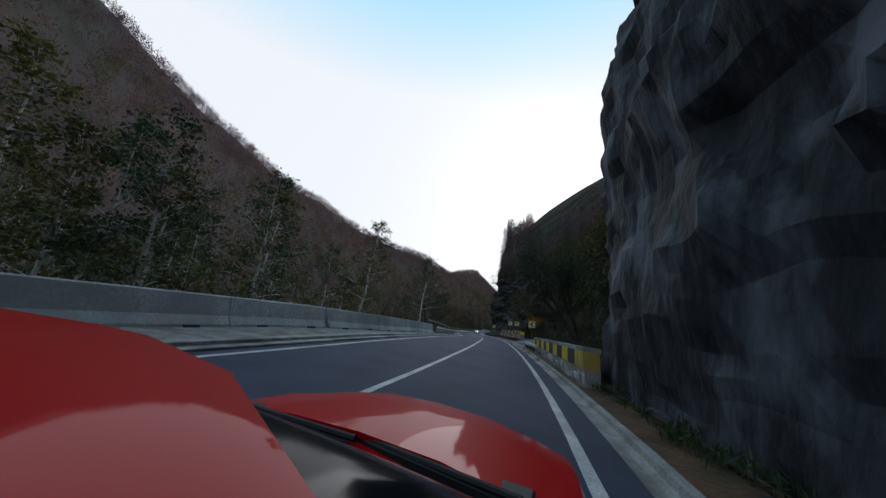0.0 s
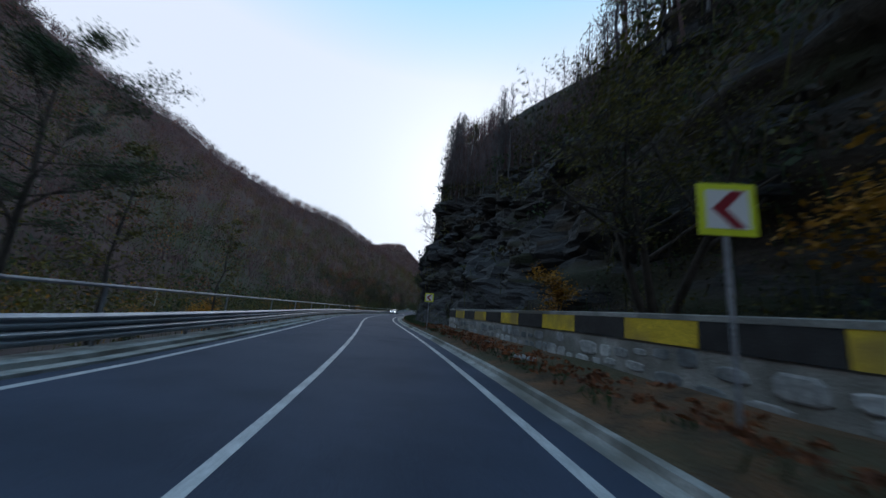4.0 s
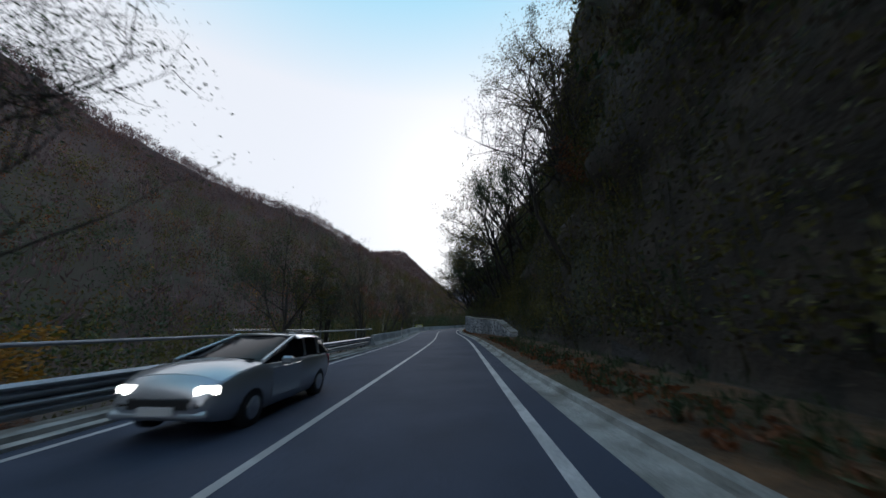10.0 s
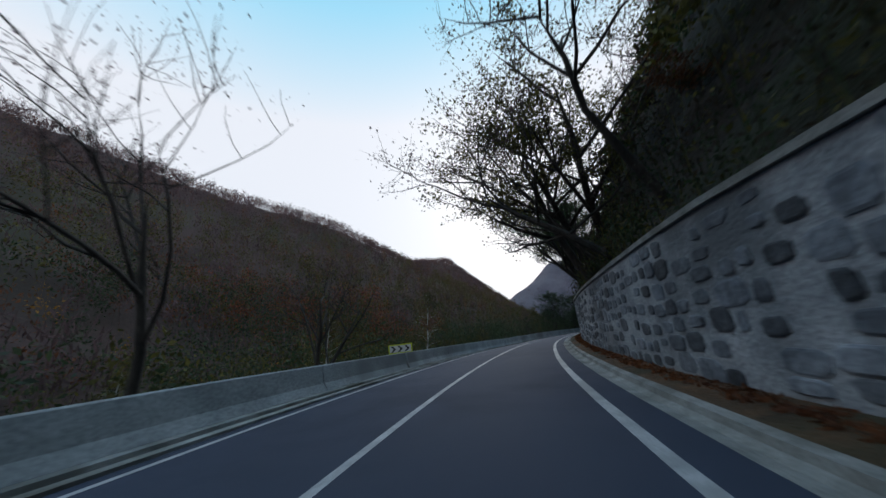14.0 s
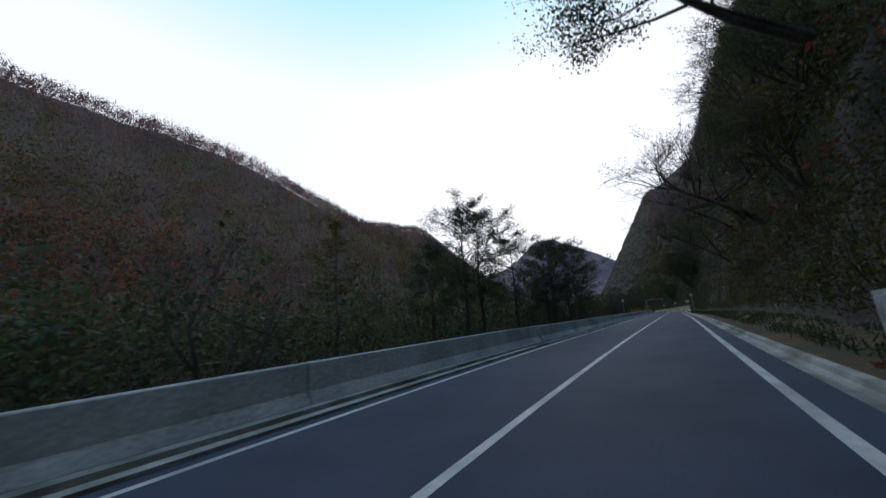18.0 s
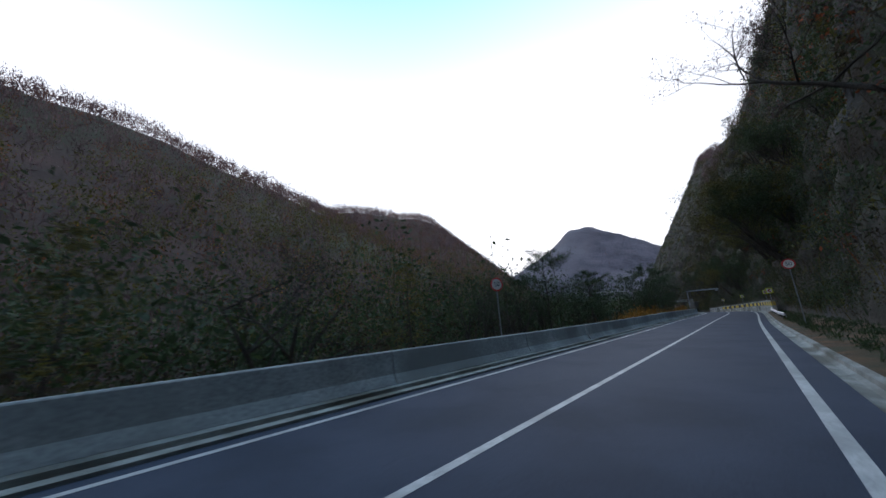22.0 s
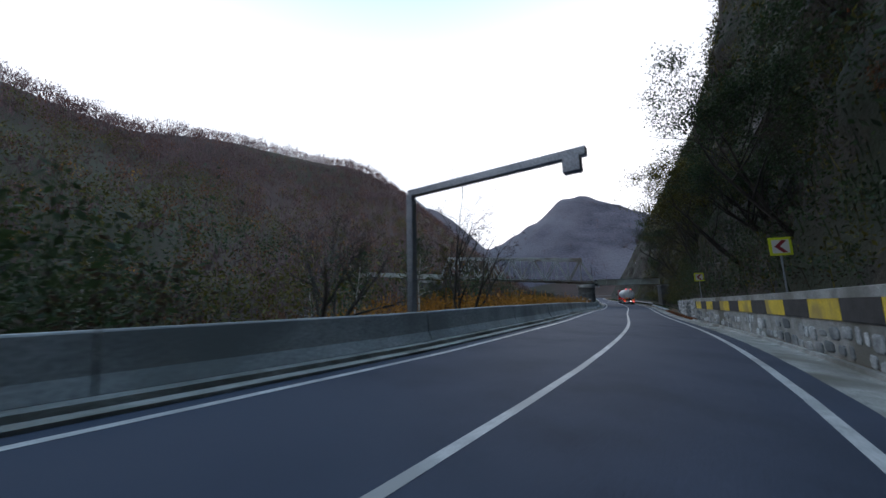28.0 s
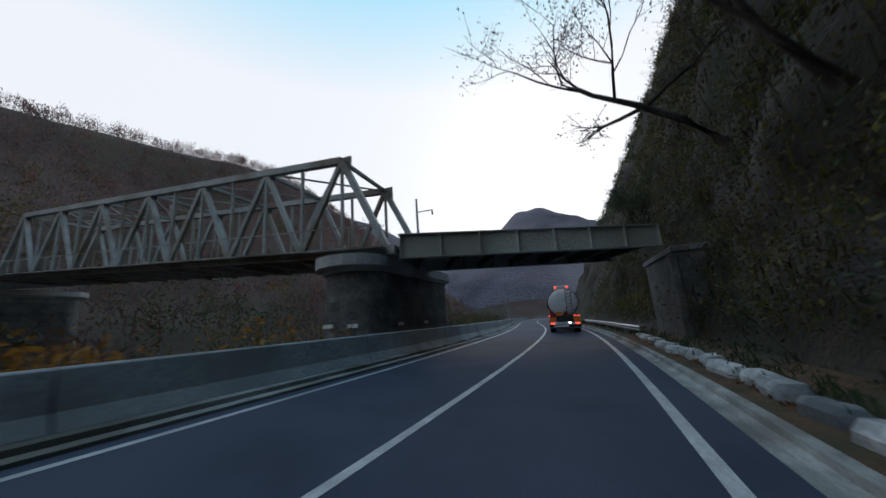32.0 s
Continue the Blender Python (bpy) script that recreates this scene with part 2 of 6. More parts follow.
def box(size, at=(0, 0, 0), rot=None, bevel=0.0):
    bm = bmesh.new()
    add_box(bm, size, at, rot, bevel)
    return bm


def add_rod(bm, a, b, r1, r2=None, seg=8):
    a, b = Vector(a), Vector(b)
    d = b - a
    m = Matrix.Translation((a + b) / 2) @ d.to_track_quat("Z", "Y").to_matrix().to_4x4()
    bmesh.ops.create_cone(bm, cap_ends=True, segments=seg, radius1=r1, radius2=r1 if r2 is None else r2, depth=d.length, matrix=m)


def rod(a, b, r1, r2=None, seg=8):
    bm = bmesh.new()
    add_rod(bm, a, b, r1, r2, seg)
    return bm


# ---- the road's line: its bend, every 13 m, to the left ----
BEND = [-0.0006, 0.0048, 0.0027, 0.0015, 0.0011, 0.0025, 0.0042, 0.0028, 0.0005, -0.0049, -0.0054, -0.0031, -0.0026, -0.0017,
        -0.0006, 0.0012, 0.0025, 0.0012, -0.0032, -0.0062, -0.0043, -0.0101, -0.0085, -0.0042, -0.0005, -0.0001, -0.0002, 0.0008,
        0.0002, -0.0003, -0.0, -0.0011, -0.0001, 0.001, 0.0027, 0.0045, 0.0075, 0.0063, -0.0005, -0.0017, 0.0013, 0.0036,
        0.0038, 0.0046, 0.0019, -0.0004, -0.0015, -0.002, -0.0023, -0.0022, -0.0022]
_S = np.arange(-12, 642, 2.0)
_H = 0.00465 + np.cumsum(np.interp(_S, -12 + 13.0 * np.arange(len(BEND)), BEND)) * 2.0
_X = np.concatenate([[0], np.cumsum(-np.sin(_H[:-1]) * 2)])
_Y = np.concatenate([[0], np.cumsum(np.cos(_H[:-1]) * 2)])
S0, S1 = -60.0, 720.0


# along the road: cross fall to the right and climb, in degrees
KNOT = [0, 16, 32, 48, 64, 72, 104, 112, 128, 144, 160, 176, 192, 208, 224, 232,
        264, 272, 288, 304, 320, 336, 352, 368, 384, 400, 416, 456, 464, 480, 496, 512]
FALL = [4.5, 5.7, 5.2, 3.4, 1.3, 0.1, -0.2, -0.5, -1.0, -1.2, -1.4, -1.4, -1.5, -1.2, 0.2, 0.2,
        -2.1, -3.0, -1.9, -1.4, -1.6, -1.2, -0.3, 0.1, 0.8, 1.7, 1.7, 1.8, 2.8, 3.8, 3.7, 2.3]
CLIMB = [0.2, 0.0, -0.1, -0.2, -0.3, -0.2, -0.1, 0.1, -0.1, -0.3, -0.1, 0.2, 0.2, 0.3, 0.7, 0.9,
         0.9, 0.7, 0.3, -0.0, -0.2, -0.4, -0.6, -0.7, -0.6, -0.2, -0.3, -0.9, -1.4, -1.4, -1.1, -0.9]
_E = np.arange(-60, 722, 2.0)
_EZ = np.cumsum(np.tan(np.radians(np.interp(_E, KNOT, CLIMB, left=0, right=0)))) * 2.0
_EZ = _EZ - np.interp(0, _E, _EZ)


def elev(s):
    return np.interp(s, _E, _EZ)


def bank(s):
    return np.tan(np.radians(np.interp(s, KNOT, FALL)))


def axis(s):
    """Place and heading of the road's middle line at s metres."""
    h = np.interp(s, _S, _H)
    x, y = np.interp(s, _S, _X), np.interp(s, _S, _Y)
    before, after = np.minimum(s - _S[0], 0), np.maximum(s - _S[-1], 0)
    return x - np.sin(h) * (before + after), y + np.cos(h) * (before + after), h


def at(s, lat, z=0.0):
    """World place at s along the road, lat to the right of its middle and z above the carriageway."""
    x, y, h = axis(s)
    return Vector((float(x + lat * np.cos(h)), float(y + lat * np.sin(h)), float(z + elev(s) - bank(s) * (np.clip(lat, -12, 12) - 2.4))))


def on_road(s, lat, z=0.0, turn=0.0):
    """Pose whose y axis runs along the road."""
    h = float(axis(s)[2])
    return Matrix.Translation(at(s, lat, z)) @ Matrix.Rotation(h + radians(turn), 4, "Z")


def strip(name, s_list, profile, mat, parent=None, smooth=False, closed=False, index=None, cap=True):
    """A profile of (lat, z), or a function of s that gives one, swept along the road."""
    verts, faces, idx = [], [], []
    for s in s_list:
        pr = profile(s) if callable(profile) else profile
        verts += [at(s, a, b) for a, b in pr]
    n = len(pr)
    m = n if closed else n - 1
    for i in range(len(s_list) - 1):
        for j in range(m):
            k = (j + 1) % n
            faces.append((i * n + j, i * n + k, (i + 1) * n + k, (i + 1) * n + j))
            idx.append(index[j] if index else 0)
    if closed and cap:
        faces.append(tuple(range(n - 1, -1, -1)))
        faces.append(tuple((len(s_list) - 1) * n + j for j in range(n)))
        idx += [0, 0]
    return pymesh(name, verts, faces, mat, parent, smooth, idx)


def span(a, b, step):
    n = max(1, int(round((b - a) / step)))
    return [a + (b - a) * i / n for i in range(n + 1)]


def nz(x, y, z=0.0):
    return noise.noise(Vector((x, y, z)))


# ---- the valley: ground, far hills ----
RIDGE_Y = [-400, 0, 100, 150, 200, 235, 265, 300, 340, 400, 430, 460, 520, 580, 660, 760, 900, 1400]
RIDGE_Z = [164, 145, 129, 118, 118, 115, 112, 99, 94, 92, 88, 81, 76, 86, 111, 124, 140, 100]
PEAKS = [(62, 980, 160, 250, 210), (270, 1030, 78, 240, 190), (-290, 690, 140, 170, 150), (-260, 2100, 200, 500, 300), (700, 1500, 320, 300, 400)]


def valley_x(y):
    return np.interp(y, [-400, 0, 200, 290, 480, 640, 1400], [20, 0, -25, -20, 50, 55, 60])


def ground_z(x, y):
    """Height of the ground sheet; x and y are arrays."""
    u = x - valley_x(y)
    d = -u
    ridge = np.interp(y, RIDGE_Y, RIDGE_Z)
    wob = 3 * np.sin(y * 0.021 + 1.0) + 2.5 * np.sin(y * 0.047) + 3 * np.sin(u * 0.03 + y * 0.013)
    near = np.interp(d, [-6, 4.2, 5.2, 8, 12, 20, 34, 44], [-0.6, -0.35, -0.35, -1.2, -3.2, -4.6, -4.6, -2.0])
    k = np.clip((d - 44) / 130.0, 0, 1)
    slope = (ridge + wob * k) * (0.25 * k + 0.75 * k ** 1.15) - 2.0
    back = np.clip((d - 174) / 500.0, 0, 1)
    z = np.where(d < 44, near, slope - 60 * back)
    r = np.clip((u - 60) / 100.0, 0, 1)
    z = np.where(u > 60, 60 * r + 6 * np.sin(y * 0.03) * r, z)
    far = np.clip((y - 700) / 500.0, 0, 1)
    z = z * (1 - 0.4 * far)
    for px, py, ph, wx, wy in PEAKS:
        q = np.sqrt(((x - px) / wx) ** 2 + ((y - py) / wy) ** 2)
        z = np.maximum(z, ph * np.clip(1 - q ** 0.96, 0, 1) + (7 * np.sin(x * 0.02 + y * 0.011) + 5 * np.sin(x * 0.051) + 4 * np.sin(x * 0.09 + y * 0.07) + 2 * np.sin(x * 0.17 - y * 0.05)) * np.clip(1 - q, 0, 1) - 40 * np.clip(q - 1, 0, 1))
    return z


def road_lat(x, y):
    """Signed distance from the road's middle, and the height of the road's edge there, for arrays."""
    s = np.arange(S0, S1, 2.0)
    ax, ay, h = axis(s)
    out = np.empty(x.size)
    lift = np.empty(x.size)
    xf, yf = x.ravel(), y.ravel()
    for i in range(0, x.size, 4000):
        dx = xf[i:i + 4000, None] - ax[None]
        dy = yf[i:i + 4000, None] - ay[None]
        j = np.argmin(dx * dx + dy * dy, 1)
        r = np.arange(len(j))
        side = dx[r, j] * np.cos(h[j]) + dy[r, j] * np.sin(h[j])
        out[i:i + 4000] = np.sign(side) * np.sqrt(dx[r, j] ** 2 + dy[r, j] ** 2)
        lift[i:i + 4000] = elev(s[j]) + np.maximum(0, bank(s[j])) * 8 * (side < 0) + np.minimum(0, bank(s[j])) * 8 * (side < 0)
    return out.reshape(x.shape), lift.reshape(x.shape)


def full_z(x, y):
    """Ground height with the bed of the road cut in."""
    z = ground_z(x, y)
    lat, lift = road_lat(x, y)
    near = lift + np.interp(-lat, [-60, 3, 5.6, 7, 9, 13, 20, 34, 46], [-1.6, -0.9, -0.9, -1.0, -1.7, -3.4, -4.6, -4.6, -2.2])
    # a flat weedy meadow before the bridge
    flat = np.clip((y - 452) / 18.0, 0, 1) * np.clip((516 - y) / 6.0, 0, 1)
    near = near * (1 - flat) + flat * np.maximum(near, lift + np.interp(-lat, [-60, 3, 6, 20, 26, 34], [-9, -0.9, -0.9, -0.9, -1.6, -4.6]))
    w = np.clip((np.abs(lat) - 34) / 16.0, 0, 1)
    w = np.where(lat > 0, np.clip((lat - 60) / 30.0, 0, 1), w)
    inside = (y > -40) & (y < 680)
    return np.where(inside, near * (1 - w) + z * w, z)


gx = np.concatenate([np.linspace(-4000, -600, 12), np.linspace(-560, -90, 60), np.linspace(-86, 90, 74), np.linspace(100, 560, 34), np.linspace(640, 4000, 12)])
gy = np.concatenate([np.linspace(-4000, -400, 10), np.linspace(-360, -60, 14), np.arange(-48, 700, 4.0), np.linspace(712, 2200, 80), np.linspace(2300, 4600, 10)])
GX, GY = np.meshgrid(gx, gy)
GZ = full_z(GX, GY)
nx_, ny_ = len(gx), len(gy)
gverts = np.stack([GX.ravel(), GY.ravel(), GZ.ravel()], 1)
gfaces = [(j * nx_ + i, j * nx_ + i + 1, (j + 1) * nx_ + i + 1, (j + 1) * nx_ + i) for j in range(ny_ - 1) for i in range(nx_ - 1)]
# ground beyond y = 775 takes the colour with haze painted in
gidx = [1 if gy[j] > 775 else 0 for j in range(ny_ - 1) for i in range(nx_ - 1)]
ground = pymesh("ground", gverts.tolist(), gfaces, [M_SOIL, M_FAR_HAZE], smooth=True, index=gidx)
tagged(ground, "leaf-covered valley ground rising into wooded hills", "ground", kind="structure")

# ---- carriageway ----
SS = span(S0, S1, 3.0)
road = strip("road", SS, [(-4.05, 0.0), (-2.0, 0.02), (0.0, 0.03), (2.0, 0.02), (4.12, 0.0)], M_ASPHALT)
tagged(road, "two-lane dark asphalt mountain road, dry and smooth", "road", kind="structure")


def marking(name, lat, w, a, b, label, step=3.0):
    o = strip(name, span(a, b, step), [(lat - w / 2, 0.028 - abs(lat) * 0.0068), (lat + w / 2, 0.028 - abs(lat) * 0.0068)], M_PAINT)
    o.location.z = 0.008
    return tagged(o, label, "road marking", kind="structure")


marking("centre_line", 0, 0.15, S0, S1, "worn white centre line painted on asphalt")
marking("edge_line", -3.6, 0.16, S0, S1, "white edge line along the barrier side")
marking("edge_line", 3.5, 0.18, S0, S1, "white edge line along the hillside")

# drains: a stepped concrete edge on the valley side, a gutter on the hill side
o = strip("drain_edge", SS, [(-4.05, 0.0), (-4.05, 0.06), (-4.35, 0.06), (-4.37, -0.1), (-4.6, -0.1), (-4.62, 0.1), (-4.85, 0.12), (-4.87, -0.5)], M_CONC_D)
tagged(o, "stepped concrete drain edge stained dark", "kerb", kind="structure")


def gutter_end(s):
    """Outer edge of the paved gutter: narrow as a rule, broad under the cliff and before the striped wall."""
    return float(np.interp(s, [112, 122, 160, 170, 424, 432, 510, 516], [4.68, 5.0, 5.0, 4.68, 4.68, 5.4, 5.4, 4.68]))


def gutter(s):
    e = gutter_end(s)
    return [(4.12, 0.0), (4.16, -0.02), (e - 0.32, -0.05), (e - 0.2, -0.01), (e - 0.18, 0.09 + 0.02 * nz(s * 0.3, 1)), (e - 0.02, 0.1 + 0.02 * nz(s * 0.5, 4)), (e, -0.4)]


o = strip("gutter", SS, gutter, M_CONC_D)
tagged(o, "worn concrete gutter with a low raised lip", "kerb", kind="structure")


def left_shoulder(s):
    w = np.interp(s, [-60, 12, 25, 42, 60], [-8.2, -7.9, -6.8, -6.3, -5.9])
    return [(-4.86, 0.02), (-5.3, 0.05 + 0.04 * nz(s * 0.6, 3)), (w * 0.5 - 2.7, 0.04 + 0.04 * nz(s * 0.8, 5)), (w, 0.0), (w - 0.9, -0.9), (w - 3, -3.6)]


o = strip("gravel_shoulder", span(S0, S1, 2.0), left_shoulder, M_GRAVEL)
tagged(o, "grey gravel shoulder beside the drain", "ground", kind="structure")

# ---- hillside on the right ----
# s, foot of the slope, steepness (rise per metre), height of the steep part, rockiness
HILL = [(-60, 5.7, 9, 34, 1), (13.6, 5.9, 14, 34, 1), (15.2, 6.2, 12, 32, 1), (18, 7.6, 1.7, 13, .3), (42, 8.6, 2.3, 15, .3), (48, 12.0, 2.8, 15, .3), (61, 12.4, 3.4, 17, .4), (70, 9.8, 3.1, 18, .5),
        (85, 9.2, 3.6, 15, .8), (97, 7.0, 2.8, 17, 1), (107, 6.4, 3.0, 18, 1), (113, 6.8, 4.2, 19, 1), (119, 7.1, 7.6, 21, 1), (128, 7.3, 8.5, 33, .9), (138, 7.1, 7.6, 38, .5), (160, 7.4, 5.6, 40, .35),
        (188, 8.2, 4.2, 42, .3), (205, 8.6, 2.0, 22, .2), (235, 6.4, 1.9, 22, .2), (262, 6.2, 2.0, 24, .2), (290, 6.6, 2.6, 30, .3), (330, 8.8, 4.4, 42, .4),
        (370, 8.4, 4.6, 52, .42), (420, 7.0, 4.8, 62, .4), (460, 6.6, 5.0, 62, .4), (478, 6.8, 4.8, 54, .4), (505, 7.0, 5.0, 50, .4), (540, 7.6, 3.0, 44, .4), (560, 8.0, 2.4, 50, .3), (600, 8.0, 2.0, 90, .25), (720, 8.0, 1.7, 125, .25)]
_hs = [h[0] for h in HILL]


def hill_at(s, i):
    return float(np.interp(s, _hs, [h[i] for h in HILL]))


WALL_A, WALL_B = 193.0, 298.0


def wall_lat(s):
    return float(np.interp(s, [193, 205, 218, 232, 245, 270, 285, 298], [7.6, 7.2, 6.1, 5.55, 5.5, 5.8, 6.0, 5.4]))


def wall_h(s):
    return float(np.interp(s, [193, 200, 230, 262, 280, 292, 298], [0.5, 1.7, 3.0, 3.0, 2.2, 1.7, 1.4]))


def foot_z(s):
    wall = wall_h(s) - 0.15
    k = float(np.interp(s, [WALL_A - 0.5, WALL_A + 5, WALL_B - 5, WALL_B + 0.5], [0, 1, 1, 0]))
    low = float(np.interp(s, [425, 430, 508, 513], [0.15, 1.5, 1.5, 0.15]))
    return max(low, k * wall + (1 - k) * 0.15)


LEVELS = 56


def block(a, b):
    """A step height from -0.5 to 0.5 that is the same all over one irregular cell."""
    p = noise.voronoi(Vector((a, b, 0.5)))[1][0]
    return math.modf(abs(math.sin(p.x * 12.99 + p.y * 78.23 + p.z * 37.7)) * 4375.5)[0] - 0.5



def hill_profile(s):
    b, m, top, rk = (hill_at(s, i) for i in (1, 2, 3, 4))
    z0 = foot_z(s)
    rise = float(np.interp(s, [50, 60, 92, 98], [0, 0.4, 0.4, 0]))
    e = gutter_end(s)
    pts = [(e - 0.05, 0.04), (e + 0.3, 0.07 + 0.06 * nz(s * 0.7, 9)), (5.8, 0.1 + rise * 0.4 + 0.05 * nz(s * 1.3, 5)), (min(6.8, b * 0.55 + 2.4), 0.12 + rise + 0.1 * nz(s * 0.5, 2)), (b - 0.25, (0.2 if z0 < 0.6 else 0.1) + rise)]
    n = LEVELS
    for j in range(n):
        f = j / (n - 1)
        z = z0 + (top - z0) * f ** 1.15
        lat = b + (z - z0) / m
        amp = (0.35 + 1.1 * rk) * min(1, 0.25 + f * 6)
        d = nz(s * 0.11, z * 0.16, 3) * 2.2 + nz(s * 0.31, z * 0.42, 7) * 1.0 + nz(s * 0.9, z * 1.1, 1) * 0.45
        d += rk * 0.3 * (1 if nz(s * 0.05, z * 0.55 + s * 0.06, 11) > 0 else -0.4)
        d += rk * (0.45 * block(s * 0.3, z * 0.36) + 0.26 * block(s * 0.8 + 9, z * 0.95) + 0.12 * block(s * 1.7, z * 2.2 + 5))
        crack = noise.noise(Vector((s * 0.33, z * 0.45 + s * 0.05, 2.0)), noise_basis="VORONOI_F2F1")
        fine = noise.noise(Vector((s * 1.1, z * 1.25, 6.0)), noise_basis="VORONOI_F1")
        d += rk * (0.25 - 0.4 * min(1.0, max(0.0, crack))) + rk * 0.3 * (0.4 - fine)
        if s < 17:
            d = d * 0.5 - 0.3
        lat += d * amp * (0.6 if lat < b + 1.2 else 1)
        pts.append((max(lat, 5.15 if z > 5 else b - 0.3), z + 0.3 * nz(s * 0.5, z * 0.7, 5)))
    lat, z = pts[-1]
    for j in range(1, 9):
        pts.append((lat + j * 5.5, z + j * 4.2 + 2.5 * nz(s * 0.06, j * 0.5, 4)))
    return pts


hs = span(S0, -12, 1.5)[:-1] + span(-12, 19, 0.4)[:-1] + span(19, 60, 1.1)[:-1] + span(60, 92, 0.9)[:-1] + span(92, 145, 0.5)[:-1] + span(145, 560, 1.1)[:-1] + span(560, S1, 2.0)
nprof = len(hill_profile(0.0))
ROWS = [hill_profile(s) for s in hs]
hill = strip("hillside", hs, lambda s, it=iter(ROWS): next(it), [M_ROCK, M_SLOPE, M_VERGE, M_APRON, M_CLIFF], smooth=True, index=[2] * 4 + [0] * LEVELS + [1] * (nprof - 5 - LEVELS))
idx = np.zeros(len(hill.data.polygons), int)
hill.data.polygons.foreach_get("material_index", idx)
per = nprof - 1
rk_rows = np.array([hill_at(s, 4) for s in hs[:-1]])
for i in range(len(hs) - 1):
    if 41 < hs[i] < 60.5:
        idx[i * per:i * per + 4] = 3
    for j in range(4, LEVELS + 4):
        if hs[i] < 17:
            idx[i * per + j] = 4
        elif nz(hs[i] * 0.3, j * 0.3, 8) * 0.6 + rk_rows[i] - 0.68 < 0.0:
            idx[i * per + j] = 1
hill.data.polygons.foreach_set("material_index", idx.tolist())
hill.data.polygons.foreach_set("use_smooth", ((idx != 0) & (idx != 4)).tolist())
tagged(hill, "steep dark rock and leaf-covered slope beside the road", "hillside", kind="structure")

# ---- barriers and rails ----
def swept(name, a, b, lat, profile, mat, parent, step=2.0, label=""):
    """A closed profile of (across, up) carried along the road at lat, which may be a function of s."""
    f = lat if callable(lat) else (lambda s: lat)
    o = strip(name, span(a, b, step), lambda s: [(f(s) + p, q) for p, q in profile], mat, parent, closed=True)
    if label:
        o["label"] = label
    return o


def barrier_a_lat(s):
    return float(np.interp(s, [-60, 12, 25, 42], [-7.5, -7.4, -6.3, -5.9]))


JERSEY = [(-0.3, -0.1), (0.3, -0.1), (0.3, 0.1), (0.16, 0.34), (0.11, 0.9), (0.08, 0.93), (-0.08, 0.93), (-0.11, 0.9), (-0.16, 0.34), (-0.3, 0.1)]


def jersey_run(a, b, lat, length, group, tall=1.0):
    s = a
    k = 0
    while s < b - 1:
        e = min(s + length, b)
        o = swept("concrete_barrier", s, e - (0.3 if k % 4 == 3 else 0.05), lat, [(p, q * tall) for p, q in JERSEY], M_CONC, None, 2.2)
        bm = box((0.1, 0.3 if k % 4 == 3 else 0.05, 0.55), (0, 0, 0.3))
        f = lat if callable(lat) else (lambda q: lat)
        bm.transform(on_road(e - (0.15 if k % 4 == 3 else 0.025), f(e), 0))
        part("joint_key", bm, M_CONC_D, o, "stained joint between segments")
        for q in (0.25, 0.75):
            sq = s + (e - s) * q
            bm = box((0.1, 0.5, 0.09), (0.33, 0, 0.02))
            bm.transform(on_road(sq, f(sq), 0))
            part("drain_slot", bm, M_BLACK, o)
        tagged(o, "weathered grey concrete crash barrier segment beside the drain", "barrier", group)
        s, k = e, k + 1


jersey_run(-58, 41, barrier_a_lat, 6.2, "upstream barrier segments", 1.12)
jersey_run(191, 209.7, lambda s: -5.25, 8.2, "valley barrier segments", 1.1)
jersey_run(211.2, 640, lambda s: -5.25, 8.2, "valley barrier segments", 1.1)

W_BEAM = [(0, 0), (0.03, 0.02), (0.085, 0.07), (0.085, 0.11), (0.02, 0.15), (0.02, 0.17), (0.085, 0.21), (0.085, 0.25), (0.03, 0.3), (0, 0.32),
          (-0.015, 0.31), (0.06, 0.24), (0.06, 0.22), (0, 0.18), (0, 0.14), (0.06, 0.1), (0.06, 0.08), (-0.015, 0.01)]


def guardrail(a, b, lat, side, label, beams=(0.48,), post_step=4.0, flare=0.0, group="guardrails"):
    """Steel guardrail; side 1 faces a road on its right, -1 one on its left."""
    g = empty("guardrail", Matrix.Translation(at((a + b) / 2, lat, 0)))
    inv = g.matrix_world.inverted()

    def put(o):
        o.matrix_parent_inverse = inv
        return o
    f = lambda s: lat + flare * max(0, 1 - min(s - a, b - s) / 5.0) * -side
    for z in beams:
        prof = [(p * side, z + q) for p, q in W_BEAM]
        if side < 0:
            prof = prof[::-1]
        put(swept("beam", a, b, f, prof, M_STEEL, g, 2.0))
    for s in np.arange(a + 0.6, b, post_step):
        m = on_road(s, f(s) - 0.09 * side, 0)
        bm = box((0.06, 0.12, 1.5), (0, 0, max(beams) + 0.26 - 0.75))
        add_box(bm, (0.1, 0.14, 0.2), (0.06 * side, 0, max(beams) + 0.16))
        bm.transform(m)
        put(part("post", bm, M_STEEL, g))
    return tagged(g, label, "guardrail", group)


guardrail(41, 116, -5.45, 1, "galvanised double-beam steel guardrail on short posts", (0.2, 0.52))
guardrail(116, 191, -5.45, 1, "galvanised double-beam steel guardrail on short posts", (0.2, 0.52))
guardrail(31.5, 43, 5.15, -1, "galvanised steel guardrail with dented end", (0.42,), 3.0, 0.2)
guardrail(149, 160, 5.05, -1, "galvanised steel guardrail along the gutter", (0.42,), 4.0, 0.25)
guardrail(396, 425, 5.1, -1, "weathered steel guardrail before the striped wall", (0.42,), 3.0, 0.2)
guardrail(533, 560, 5.2, -1, "galvanised steel guardrail under the bridge", (0.42,), 4.0, 0.2)

